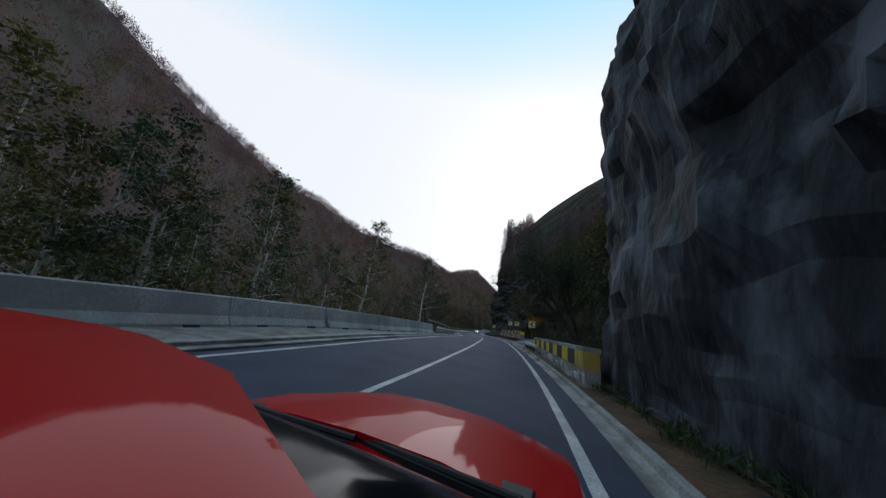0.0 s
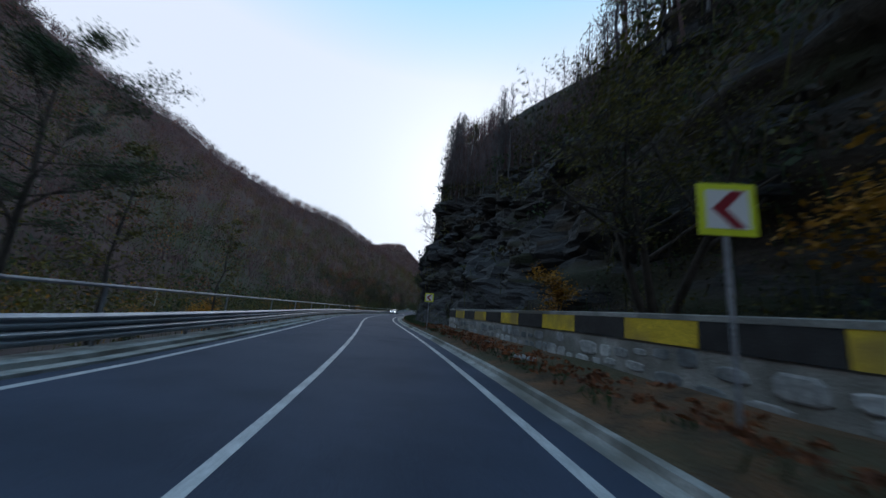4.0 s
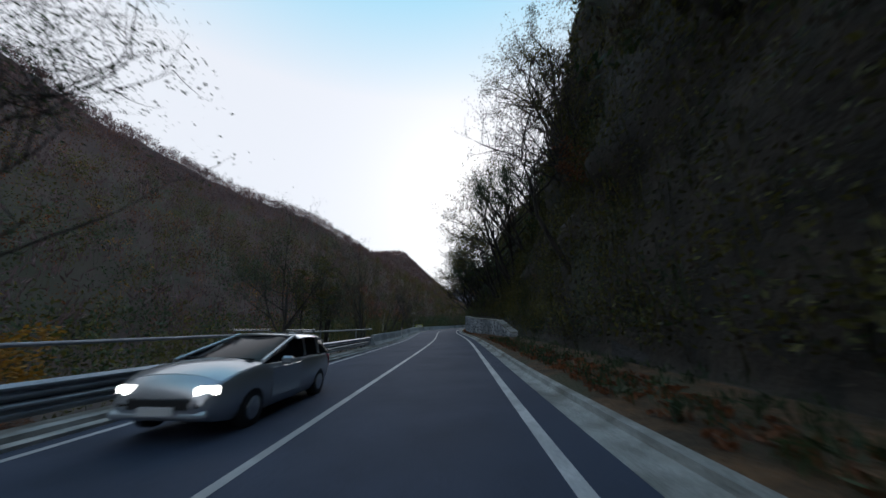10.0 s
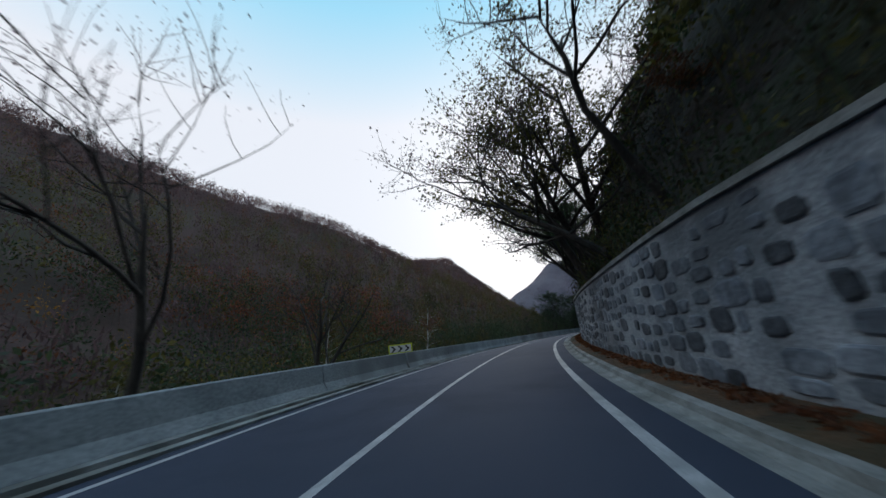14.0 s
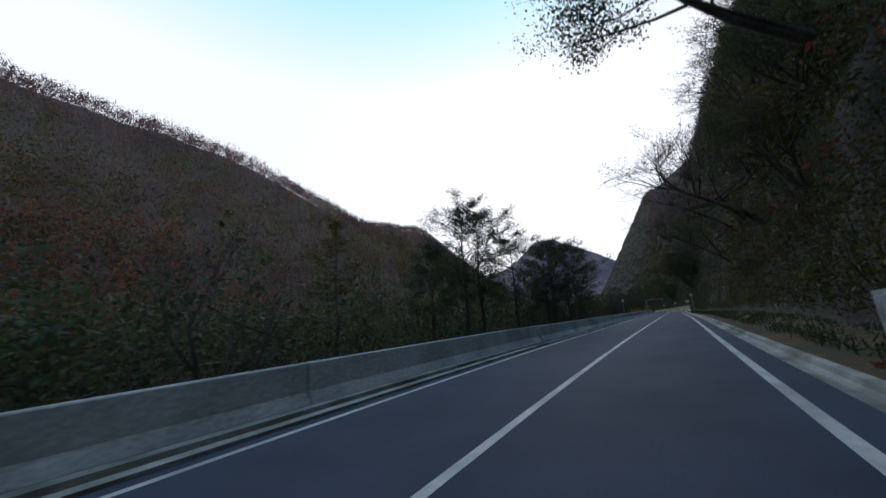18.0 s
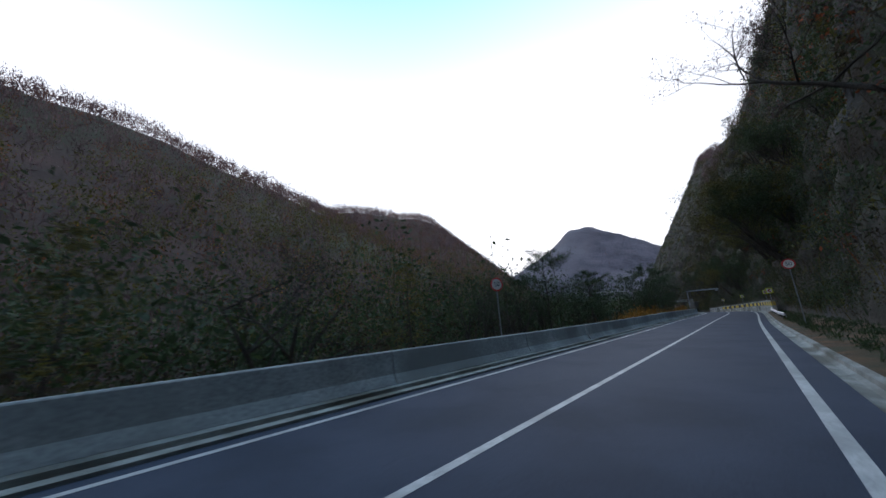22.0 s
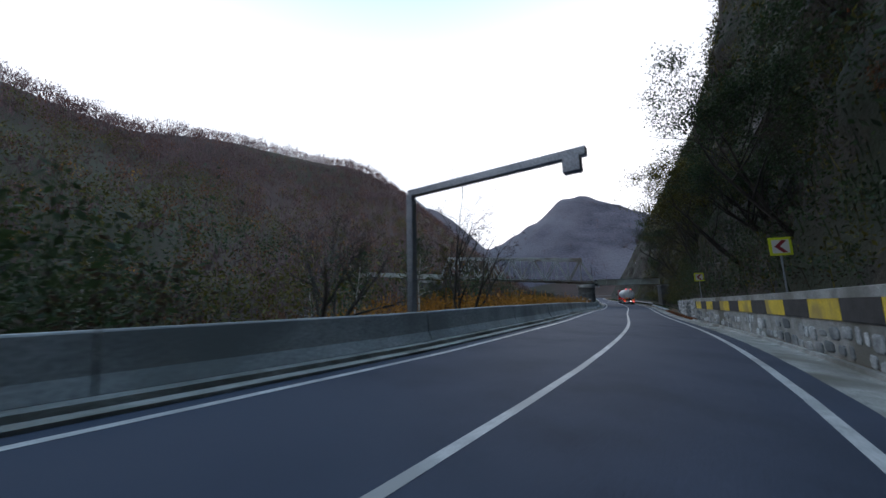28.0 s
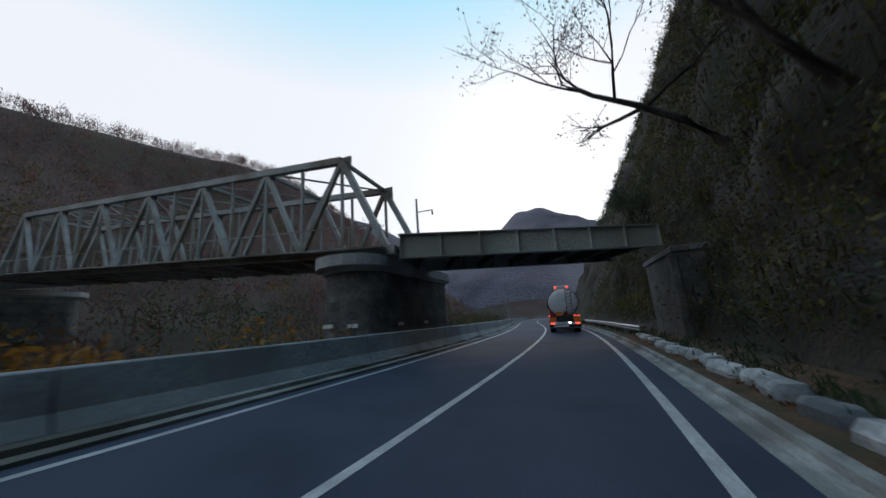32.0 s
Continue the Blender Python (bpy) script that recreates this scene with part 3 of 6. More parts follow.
for a, b in ((41, 116), (116, 196)):
    g = empty("handrail", Matrix.Translation(at((a + b) / 2, -6.5, 0)))
    inv = g.matrix_world.inverted()
    ring = [(0.05 * math.cos(k * math.pi / 4), 1.5 + 0.05 * math.sin(k * math.pi / 4)) for k in range(8)]
    swept("tube", a, b, -6.5, ring, M_STEEL, g, 2.0).matrix_parent_inverse = inv
    for s in np.arange(a + 2, b, 8.0):
        bm = rod((0, 0, -2.4), (0, 0, 1.45), 0.05)
        bm.transform(on_road(s, -6.5, 0))
        part("post", bm, M_STEEL, g).matrix_parent_inverse = inv
    tagged(g, "long grey steel tube handrail behind the guardrail", "handrail", "handrails")


# ---- striped parapets and stone walls ----
def rubble_faces(rng, length, height, cell):
    """Irregular stones of a wall face, each a ring of eight points (along, up) in a jittered net."""
    nx, nz_ = max(1, int(length / (cell * 1.5))), max(1, int(round(height / cell)))
    dx, dz = length / nx, height / nz_
    out = []
    for j in range(nz_):
        cuts, x = [0.0], rng.uniform(0.4, 1.2) * dx
        while x < length - 0.3 * dx:
            cuts.append(x)
            x += rng.uniform(0.55, 1.5) * dx
        cuts.append(length)
        for xa, xb in zip(cuts[:-1], cuts[1:]):
            za, zb = (j + 0.22 * math.sin(xa * 1.3 + j)) * dz + rng.uniform(-0.14, 0.14) * dz, (j + 1 + 0.22 * math.sin(xa * 1.3 + j + 1)) * dz + rng.uniform(-0.14, 0.14) * dz
            q = [(xa + rng.uniform(-.1, .1) * dx, za), (xb + rng.uniform(-.1, .1) * dx, za), (xb + rng.uniform(-.1, .1) * dx, zb), (xa + rng.uniform(-.1, .1) * dx, zb)]
            cx, cz = sum(p[0] for p in q) / 4, sum(p[1] for p in q) / 4
            q2 = rng.uniform(0.55, 0.93)
            if rng.random() < 0.12:
                continue
            ring = []
            for k in range(4):
                c, d = q[k], q[(k + 1) % 4]
                for w in (0.2, 0.8):
                    k2 = q2 * rng.uniform(0.88, 1.06)
                    ring.append((cx + (c[0] + (d[0] - c[0]) * w - cx) * k2, cz + (c[1] + (d[1] - c[1]) * w - cz) * k2))
            out.append(ring)
    return out


def stone_mesh(poly, depth, name="stone"):
    """One stone: an outline in the wall's plane (x along, z up), proud towards -y, with chamfered edge."""
    cx = sum(p[0] for p in poly) / len(poly)
    cz = sum(p[1] for p in poly) / len(poly)
    n = len(poly)
    v = [(p[0], 0.02, p[1]) for p in poly] + [(cx + (p[0] - cx) * 0.98, -depth * 0.6, cz + (p[1] - cz) * 0.97) for p in poly] + \
        [(cx + (p[0] - cx) * 0.8, -depth, cz + (p[1] - cz) * 0.78) for p in poly]
    f = [(i, (i + 1) % n, n + (i + 1) % n, n + i) for i in range(n)] + [(n + i, n + (i + 1) % n, 2 * n + (i + 1) % n, 2 * n + i) for i in range(n)] + [tuple(range(2 * n, 3 * n))]
    return v, f


def wall_point(lat_f, s, along_depth, z):
    return at(s, lat_f(s) + along_depth, z)


def stone_wall(name, a, b, lat_f, h_f, cell, label, base_z=-0.2, singles=(0, 0), stone_mat=None, mortar=None, thick=0.55, z_lo=0.0, seed=3, proud=1.0):
    """Retaining wall: a mortar core with single stones proud of its road face."""
    rng = random.Random(seed)
    g = strip(name, span(a, b, 1.0), lambda s: [(lat_f(s), base_z), (lat_f(s), h_f(s) + 0.05 * nz(s, 3)), (lat_f(s) + thick, h_f(s) + 0.05 * nz(s, 8)), (lat_f(s) + thick, base_z)], mortar or M_MORTAR, closed=True)
    tagged(g, label, "stone wall", kind="structure")
    verts, faces = [], []
    made = 0
    hmax = max(h_f(s) for s in span(a, b, 2))
    for poly in rubble_faces(rng, b - a, hmax + 0.3, cell):
        ms, mz = a + sum(p[0] for p in poly) / len(poly), z_lo + sum(p[1] for p in poly) / len(poly)
        if mz > h_f(ms) - 0.12:
            continue
        v, f = stone_mesh(poly, rng.uniform(0.015, 0.045) * proud)
        w = [wall_point(lat_f, a + p[0], p[1], z_lo + p[2]) for p in v]
        if singles[0] < ms < singles[1] and made < 300:
            made += 1
            pymesh("stone", w, f, stone_mat or M_STONE, g)
        else:
            k = len(verts)
            verts += w
            faces += [tuple(i + k for i in q) for q in f]
    if verts:
        o = pymesh("stonework", verts, faces, stone_mat or M_STONE_J, g)
        o["kind"] = "stuff"
    return g


M_STONE_J = material("wall_stone_joined", (0.07, 0.08, 0.1), (0.2, 0.22, 0.255), 1.1, 0.85, 0.6, 9, leafy=0.6)
M_LIME = material("whitewashed_stone", (0.26, 0.27, 0.28), (0.48, 0.49, 0.5), 1.2, 0.95, 0.6, 10, c3=(0.09, 0.1, 0.11), leafy=0.25)


def parapet(a, b, lat_f, z0, z1, top, block, label, seed):
    """Low stone wall with a band of black and yellow blocks and a concrete cap."""
    rng = random.Random(seed)
    g = stone_wall("parapet_wall", a, b, lat_f, lambda s: z0, 0.42, label, -0.3, (0, 0), M_LIME, M_CONC_D, 0.5, 0.0, seed)
    swept("cap", a, b, lambda s: lat_f(s) + 0.25, [(-0.3, z1), (0.3, z1), (0.3, top), (0.27, top + 0.02), (-0.27, top + 0.02), (-0.3, top)], M_CONC_D, g, 1.5)
    s, k = a, 0
    while s < b - 0.4:
        e = min(s + block * rng.uniform(0.93, 1.07), b)
        swept("painted_block", s + 0.01, e - 0.01, lambda q: lat_f(q) + 0.25, [(-0.29, z0), (0.25, z0), (0.25, z1), (-0.29, z1)], M_YELLOW if k % 2 == 0 else M_BLACK, g, 1.0)
        s, k = e, k + 1
    return g


parapet(12.5, 34, lambda s: 4.95 + 0.02 * (s - 12), 0.66, 1.24, 1.38, 1.7, "stone parapet with black and yellow stripes and grey cap", 5)
parapet(61, 90.5, lambda s: float(np.interp(s, [57, 66, 80, 91], [6.6, 7.1, 7.1, 6.9])), 1.3, 1.8, 1.9, 2.1, "whitewashed stone parapet with black and yellow band", 6)
parapet(427, 486, lambda s: 5.55, 1.1, 1.7, 1.95, 2.2, "rough grey wall with black and yellow painted band", 7)
stone_wall("stone_wall", 486, 507, lambda s: float(np.interp(s, [486, 500, 512], [5.6, 6.1, 6.6])), lambda s: 1.95 - 0.012 * (s - 486) + 0.12 * nz(s * 0.6, 2), 0.44,
           "rough pale stone retaining wall beside leaf litter", -0.2, (486, 507), M_LIME, M_CONC_D, 0.6, 0.0, 9, 2.2)
stone_wall("retaining_wall", WALL_A, WALL_B, wall_lat, wall_h, 0.42, "mortared rubble retaining wall of blue-grey stones", -0.2, (262, 296), None, None, 0.6, 0.05, 3)
o = strip("wall_coping", span(WALL_A, 296, 1.2), lambda s: [(wall_lat(s) - 0.07, wall_h(s) + 0.02), (wall_lat(s) - 0.07, wall_h(s) + 0.14), (wall_lat(s) + 0.66, wall_h(s) + 0.15), (wall_lat(s) + 0.66, wall_h(s) + 0.02)], M_CONC_D, closed=True)
tagged(o, "thin concrete coping on the rubble wall", "coping", kind="structure")


# low pale kerb stones past the wall
rng = random.Random(21)
s = 512.0
while s < 534:
    L = rng.uniform(0.7, 2.0)
    bm = box((0.5, L, 0.42), (0, 0, 0.12), None, 0.1)
    bmesh.ops.subdivide_edges(bm, edges=[e for e in bm.edges if e.calc_length() > 0.2], cuts=2, use_grid_fill=True)
    for v in bm.verts:
        v.co += Vector((nz(v.co.x * 3, v.co.y * 2, s), nz(v.co.y * 2, v.co.z * 3, s), nz(v.co.z * 3, v.co.x, s))) * 0.09
    bm.transform(on_road(s + L / 2, 5.35 + rng.uniform(-0.08, 0.12), 0, rng.uniform(-5, 5)))
    tagged(part("kerb_stone", bm, M_LIME, smooth=True), "rough pale stone block lining the verge", "stone", "kerb stones")
    s += L + rng.uniform(0.08, 0.5)


# loose stones on the gravel pull-out and under the parapet
for k in range(28):
    s, lat = (rng.uniform(44, 60), rng.uniform(5.8, 11.5)) if k < 24 else (rng.uniform(62, 84), rng.uniform(5.5, 6.5))
    q = rng.uniform(0.1, 0.4) if k < 24 else rng.uniform(0.1, 0.22)
    bm = bmesh.new()
    bmesh.ops.create_icosphere(bm, subdivisions=2, radius=q)
    for v in bm.verts:
        v.co *= 1 + 0.45 * nz(v.co.x / q * 1.3 + k, v.co.y / q * 1.3, v.co.z / q * 1.3)
        v.co.z *= 0.5
    bm.transform(on_road(s, lat, 0.14 + (0.25 if k >= 24 else 0.0), rng.uniform(0, 360)))
    tagged(part("loose_stone", bm, M_LIME), "pale grey stone lying on the gravel verge", "stone", "loose stones")


V, F = [], []
for k in range(700):
    s, lat, q = rng.uniform(42, 60), 5.2 + 7 * rng.random() ** 1.3, rng.uniform(0.02, 0.075)
    c = at(s, lat, 0.13)
    b = len(V)
    V += [c + Vector((rng.uniform(.6, 1) * q * x, rng.uniform(.6, 1) * q * y, z * q * 0.8)) for z, x, y in ((0, -1, -1), (0, 1, -1), (0, 1, 1), (0, -1, 1), (1, -.6, -.5), (1, .5, -.6), (1, .6, .5), (1, -.5, .6))]
    F += [tuple(b + i for i in f) for f in ((4, 5, 6, 7), (0, 1, 5, 4), (1, 2, 6, 5), (2, 3, 7, 6), (3, 0, 4, 7))]
tagged(pymesh("rubble", V, F, M_LIME), "small pale rubble scattered over the pull-out", "gravel", kind="stuff")


# ---- signs ----
def chevron_bm(w, h, flip=1):
    bm = bmesh.new()
    pts = [(-0.30, 0), (0.08, 0.36), (0.32, 0.36), (-0.02, 0), (0.32, -0.36), (0.08, -0.36)]
    vs = [bm.verts.new((x * w * flip, -0.022, z * h)) for x, z in pts]
    bm.faces.new([vs[0], vs[1], vs[2], vs[3]])
    bm.faces.new([vs[0], vs[3], vs[4], vs[5]])
    bmesh.ops.recalc_face_normals(bm, faces=bm.faces)
    return bm


def chevron_sign():
    g = empty("chevron_sign")
    part("post", rod((0, 0.05, -0.6), (0, 0.05, 2.55), 0.032), M_STEEL, g)
    part("plate", box((0.72, 0.02, 0.72), (0, 0, 2.2), None, 0.005), M_SIGN_Y, g, "fluorescent yellow plate")
    p = part("panel", box((0.53, 0.012, 0.53), (0, -0.014, 2.2)), M_SIGN_W, g, "white panel")
    c = chevron_bm(0.66, 0.7)
    c.transform(Matrix.Translation((0, 0, 2.2)))
    part("arrow", c, M_SIGN_R, g, "dark red arrow")
    return tagged(g, "yellow-bordered bend sign with dark red arrow on post", "road sign", "bend signs")


sign0 = chevron_sign()
SIGNS = [(37.3, 5.45, 0.45, -12), (58.5, 5.7, 0.85, -14), (67.6, 5.6, 1.0, -14), (91.6, 5.3, 0.5, -12), (417, 5.3, 1.0, 6), (437, 5.75, 1.3, 8), (466, 5.75, 1.6, 10), (484, 5.75, 1.6, 10)]
for k, (s, lat, z, turn) in enumerate(SIGNS):
    m = on_road(s, lat, z, turn)
    if k == 0:
        sign0.matrix_world = m
    else:
        copy_thing(sign0, m)

g = empty("triple_chevron_sign", on_road(246.5, -6.7, -0.5, 4))
for x in (-0.5, 0.5):
    part("post", rod((x, 0.05, -2.2), (x, 0.05, 2.0), 0.035), M_STEEL, g)
part("plate", box((1.75, 0.02, 0.62), (0, 0, 1.8)), M_SIGN_Y, g)
part("panel", box((1.58, 0.012, 0.46), (0, -0.014, 1.8)), M_SIGN_W, g)
for x in (-0.5, 0, 0.5):
    c = chevron_bm(0.6, 0.58, -1)
    c.transform(Matrix.Translation((x, -0.002, 1.8)))
    part("arrow", c, M_BLACK, g, "black arrow")
tagged(g, "wide yellow bend board with three black arrows", "road sign")


M_NUMBER = plain("dark_blue_number", (0.012, 0.035, 0.09), 0.5)


def limit_sign(m, label):
    g = empty("speed_limit_sign", m)
    part("post", rod((0, 0.05, -2.0), (0, 0.05, 3.2), 0.035), M_STEEL, g)
    bm = bmesh.new()
    bmesh.ops.create_cone(bm, cap_ends=True, segments=28, radius1=0.36, radius2=0.36, depth=0.02, matrix=Matrix.Translation((0, 0, 3.0)) @ Matrix.Rotation(math.pi / 2, 4, "X"))
    part("rim", bm, plain("red_sign_rim", (0.45, 0.02, 0.03), 0.4), g, "red rim")
    bm = bmesh.new()
    bmesh.ops.create_cone(bm, cap_ends=True, segments=28, radius1=0.28, radius2=0.28, depth=0.012, matrix=Matrix.Translation((0, -0.014, 3.0)) @ Matrix.Rotation(math.pi / 2, 4, "X"))
    part("face", bm, M_SIGN_W, g)
    tc = bpy.data.curves.new("number", "FONT")
    tc.body, tc.size, tc.align_x, tc.align_y, tc.extrude = "50", 0.36, "CENTER", "CENTER", 0.003
    to = new("number", tc)
    to.data.materials.append(M_NUMBER)
    to.parent = g
    to.matrix_basis = pose(0, -0.024, 3.0, 90, 0, 0)
    return tagged(g, label, "road sign")


limit_sign(on_road(385.5, 5.7, 1.25, 8), "round white speed sign with red rim by the slope")
limit_sign(on_road(367.2, -6.6, 0.55, 60), "round white speed sign with red rim behind the barrier")

# delineators on the barrier
for s, z in ((215.2, 0.9), (505.7, 0.9)):
    g = empty("delineator_post", on_road(s, -5.6, z))
    part("body", box((0.16, 0.1, 0.42), (0, 0, 0.2), None, 0.03), M_SIGN_W, g)
    part("reflector", box((0.08, 0.01, 0.12), (0, -0.055, 0.25)), M_ORANGE, g)
    tagged(g, "white plastic marker post on the concrete barrier", "marker post")


# ---- height gantry ----
def gantry(s):
    g = empty("gantry", on_road(s, -6.05, 0))
    bm = bmesh.new()
    add_box(bm, (0.28, 0.28, 6.9), (0, 0, 1.95), None, 0.02)
    part("column", bm, M_STEEL, g)
    part("arm", box((6.4, 0.26, 0.26), (3.1, 0, 5.4), None, 0.02), M_STEEL, g)
    part("base_plate", box((0.6, 0.6, 0.05), (0, 0, -1.4)), M_STEEL, g)
    part("signal_box", box((0.5, 0.3, 0.5), (5.9, 0, 5.1), None, 0.03), M_STEEL, g)
    part("brace", box((0.05, 0.05, 1.1), (0.35, 0, 5.0), Euler((0, radians(-50), 0)).to_matrix()), M_STEEL, g)
    return tagged(g, "grey steel overhead arm gantry on one column", "gantry", "gantries")


gantry(457.5)
gantry(590)


# ---- railway bridge ----
def member(name, a, b, w, d, parent, mat=None):
    """A straight steel member with a rectangular section between two points."""
    a, b = Vector(a), Vector(b)
    v = b - a
    bm = box((w, d, v.length))
    bm.transform(Matrix.Translation((a + b) / 2) @ v.to_track_quat("Z", "Y").to_matrix().to_4x4())
    return part(name, bm, mat or M_BRIDGE, parent)


BR = at(525.4, -5.6)
BL = at(523.6, -41.0)
DATUM = float(elev(527))
BR.z = DATUM
BL.z = DATUM + 2.7
bdir = (BL - BR).normalized()
bside = Vector((-bdir.y, bdir.x, 0)).normalized()
if bside.y < 0:
    bside = -bside
ZB, ZT, DEEP = 5.1, 10.1, 4.7
truss = empty("truss_bridge", Matrix.Translation(BR))
tinv = truss.matrix_world.inverted()
L = (BL - BR).length
N = 7
for side in (0, DEEP):
    o0 = BR + bside * side
    B = [o0 + bdir * (L * i / N) + Vector((0, 0, ZB)) for i in range(N + 1)]
    T = [o0 + bdir * (L * (i + 0.5) / N) + Vector((0, 0, ZT)) for i in range(N)]
    member("bottom_chord", B[0] - bdir * 0.4, B[-1] + bdir * 0.4, 0.36, 0.42, truss)
    member("top_chord", T[0], T[-1], 0.34, 0.36, truss)
    for i in range(N):
        for e in (B[i], B[i + 1]):
            big = (i == 0 and e is B[0]) or (i == N - 1 and e is B[-1])
            member("end_post" if big else "diagonal", e, T[i], 0.3 if big else 0.22, 0.32 if big else 0.24, truss)
        member("vertical", T[i] - Vector((0, 0, ZT - ZB)), T[i], 0.13, 0.15, truss)
        bm = box((0.9, 0.05, 0.8), (0, 0, -0.1), None, 0.0)
        ang = math.atan2(bdir.y, bdir.x)
        bm.transform(Matrix.Translation(T[i]) @ Matrix.Rotation(ang, 4, "Z") @ Matrix.Translation((0, -0.19, 0)))
        part("gusset", bm, M_BRIDGE, truss)
        if 0 < i:
            member("hanger", B[i], B[i] + Vector((0, 0, ZT - ZB)), 0.13, 0.15, truss)
    member("walkway_rail", B[0] + Vector((0, 0, 1.1)) - bside * 0.7, B[-1] + Vector((0, 0, 1.1)) - bside * 0.7, 0.05, 0.05, truss) if side == 0 else None
    if side == 0:
        for i in range(3 * N + 1):
            p = o0 + bdir * (L * i / (3 * N)) - bside * 0.7 + Vector((0, 0, ZB))
            member("rail_post", p, p + Vector((0, 0, 1.1)), 0.05, 0.05, truss)
        member("walkway", B[0] - bside * 0.45 + Vector((0, 0, 0.05)), B[-1] - bside * 0.45 + Vector((0, 0, 0.05)), 0.6, 0.08, truss, M_CONC_D)
for i in range(N):
    t = BR + bdir * (L * (i + 0.5) / N) + Vector((0, 0, ZT))
    member("top_strut", t, t + bside * DEEP, 0.16, 0.2, truss)
    if i < N - 1:
        u = BR + bdir * (L * (i + 1.5) / N) + Vector((0, 0, ZT))
        member("wind_brace", t, u + bside * DEEP, 0.09, 0.09, truss)
        member("wind_brace", t + bside * DEEP, u, 0.09, 0.09, truss)
for i in range(2 * N + 1):
    t = BR + bdir * (L * i / (2 * N)) + Vector((0, 0, ZB - 0.15))
    member("cross_beam", t, t + bside * DEEP, 0.2, 0.4, truss)
for q in (0.3, 0.68):
    member("stringer", BR + bside * DEEP * q + Vector((0, 0, ZB + 0.05)), BL + bside * DEEP * q + Vector((0, 0, ZB + 0.05)), 0.16, 0.3, truss)
    member("track_rail", BR + bside * DEEP * q + Vector((0, 0, ZB + 0.34)), BL + bside * DEEP * q + Vector((0, 0, ZB + 0.34)), 0.07, 0.14, truss, M_BARK)
member("deck", BR + bside * DEEP / 2 + Vector((0, 0, ZB + 0.2)), BL + bside * DEEP / 2 + Vector((0, 0, ZB + 0.2)), DEEP, 0.1, truss, M_BARK)["label"] = "dark timber deck"
for o in truss.children:
    o.matrix_parent_inverse = tinv
tagged(truss, "grey riveted steel truss railway bridge over the river", "bridge")

# plate girder span over the road
GL, GR = at(525.4, -5.0), at(531.6, 6.8)
GL.z = GR.z = DATUM
gdir = (GR - GL).normalized()
gside = Vector((-gdir.y, gdir.x, 0))
if gside.y < 0:
    gside = -gside
gird = empty("girder_span", Matrix.Translation(GL))
ginv = gird.matrix_world.inverted()
GZ0, GZ1 = 4.65, 5.72
GLn = (GR - GL).length
rotg = Matrix.Rotation(math.atan2(gdir.y, gdir.x), 4, "Z")
for side in (0, 4.2):
    c = (GL + GR) / 2 + gside * side
    for nm, sz, z in (("web", (GLn, 0.04, GZ1 - GZ0), (GZ0 + GZ1) / 2), ("top_flange", (GLn + 0.1, 0.34, 0.05), GZ1 + 0.025), ("bottom_flange", (GLn + 0.1, 0.34, 0.05), GZ0 - 0.025)):
        bm = box(sz)
        bm.transform(Matrix.Translation(c + Vector((0, 0, z))) @ rotg)
        part(nm, bm, M_GIRDER, gird)
    for i in range(8):
        p = GL + gdir * (0.05 + (GLn - 0.1) * i / 7) + gside * side
        bm = box((0.05, 0.2, GZ1 - GZ0))
        bm.transform(Matrix.Translation(p - gside * 0.11 + Vector((0, 0, (GZ0 + GZ1) / 2))) @ rotg)
        part("stiffener", bm, M_GIRDER, gird)
for i in range(7):
    p = GL + gdir * (GLn * (i + 0.5) / 7) + Vector((0, 0, GZ0 + 0.15))
    member("cross_beam", p, p + gside * 4.2, 0.18, 0.4, gird, M_BARK)
bm = box((GLn, 4.0, 0.12))
bm.transform(Matrix.Translation((GL + GR) / 2 + gside * 2.1 + Vector((0, 0, GZ1 - 0.1))) @ rotg)
part("deck", bm, M_BARK, gird, "dark timber deck")
for o in gird.children:
    o.matrix_parent_inverse = ginv
tagged(gird, "pale steel plate girder railway span over the road", "bridge")


def oval(lx, ly, z, n=20):
    """A stretched rounded outline, ly long."""
    pts = []
    for k in range(n):
        a = 2 * math.pi * k / n
        x, y = math.cos(a) * lx / 2, math.sin(a) * lx / 2
        pts.append((x, y + math.copysign((ly - lx) / 2, math.sin(a) + 1e-9), z))
    return pts


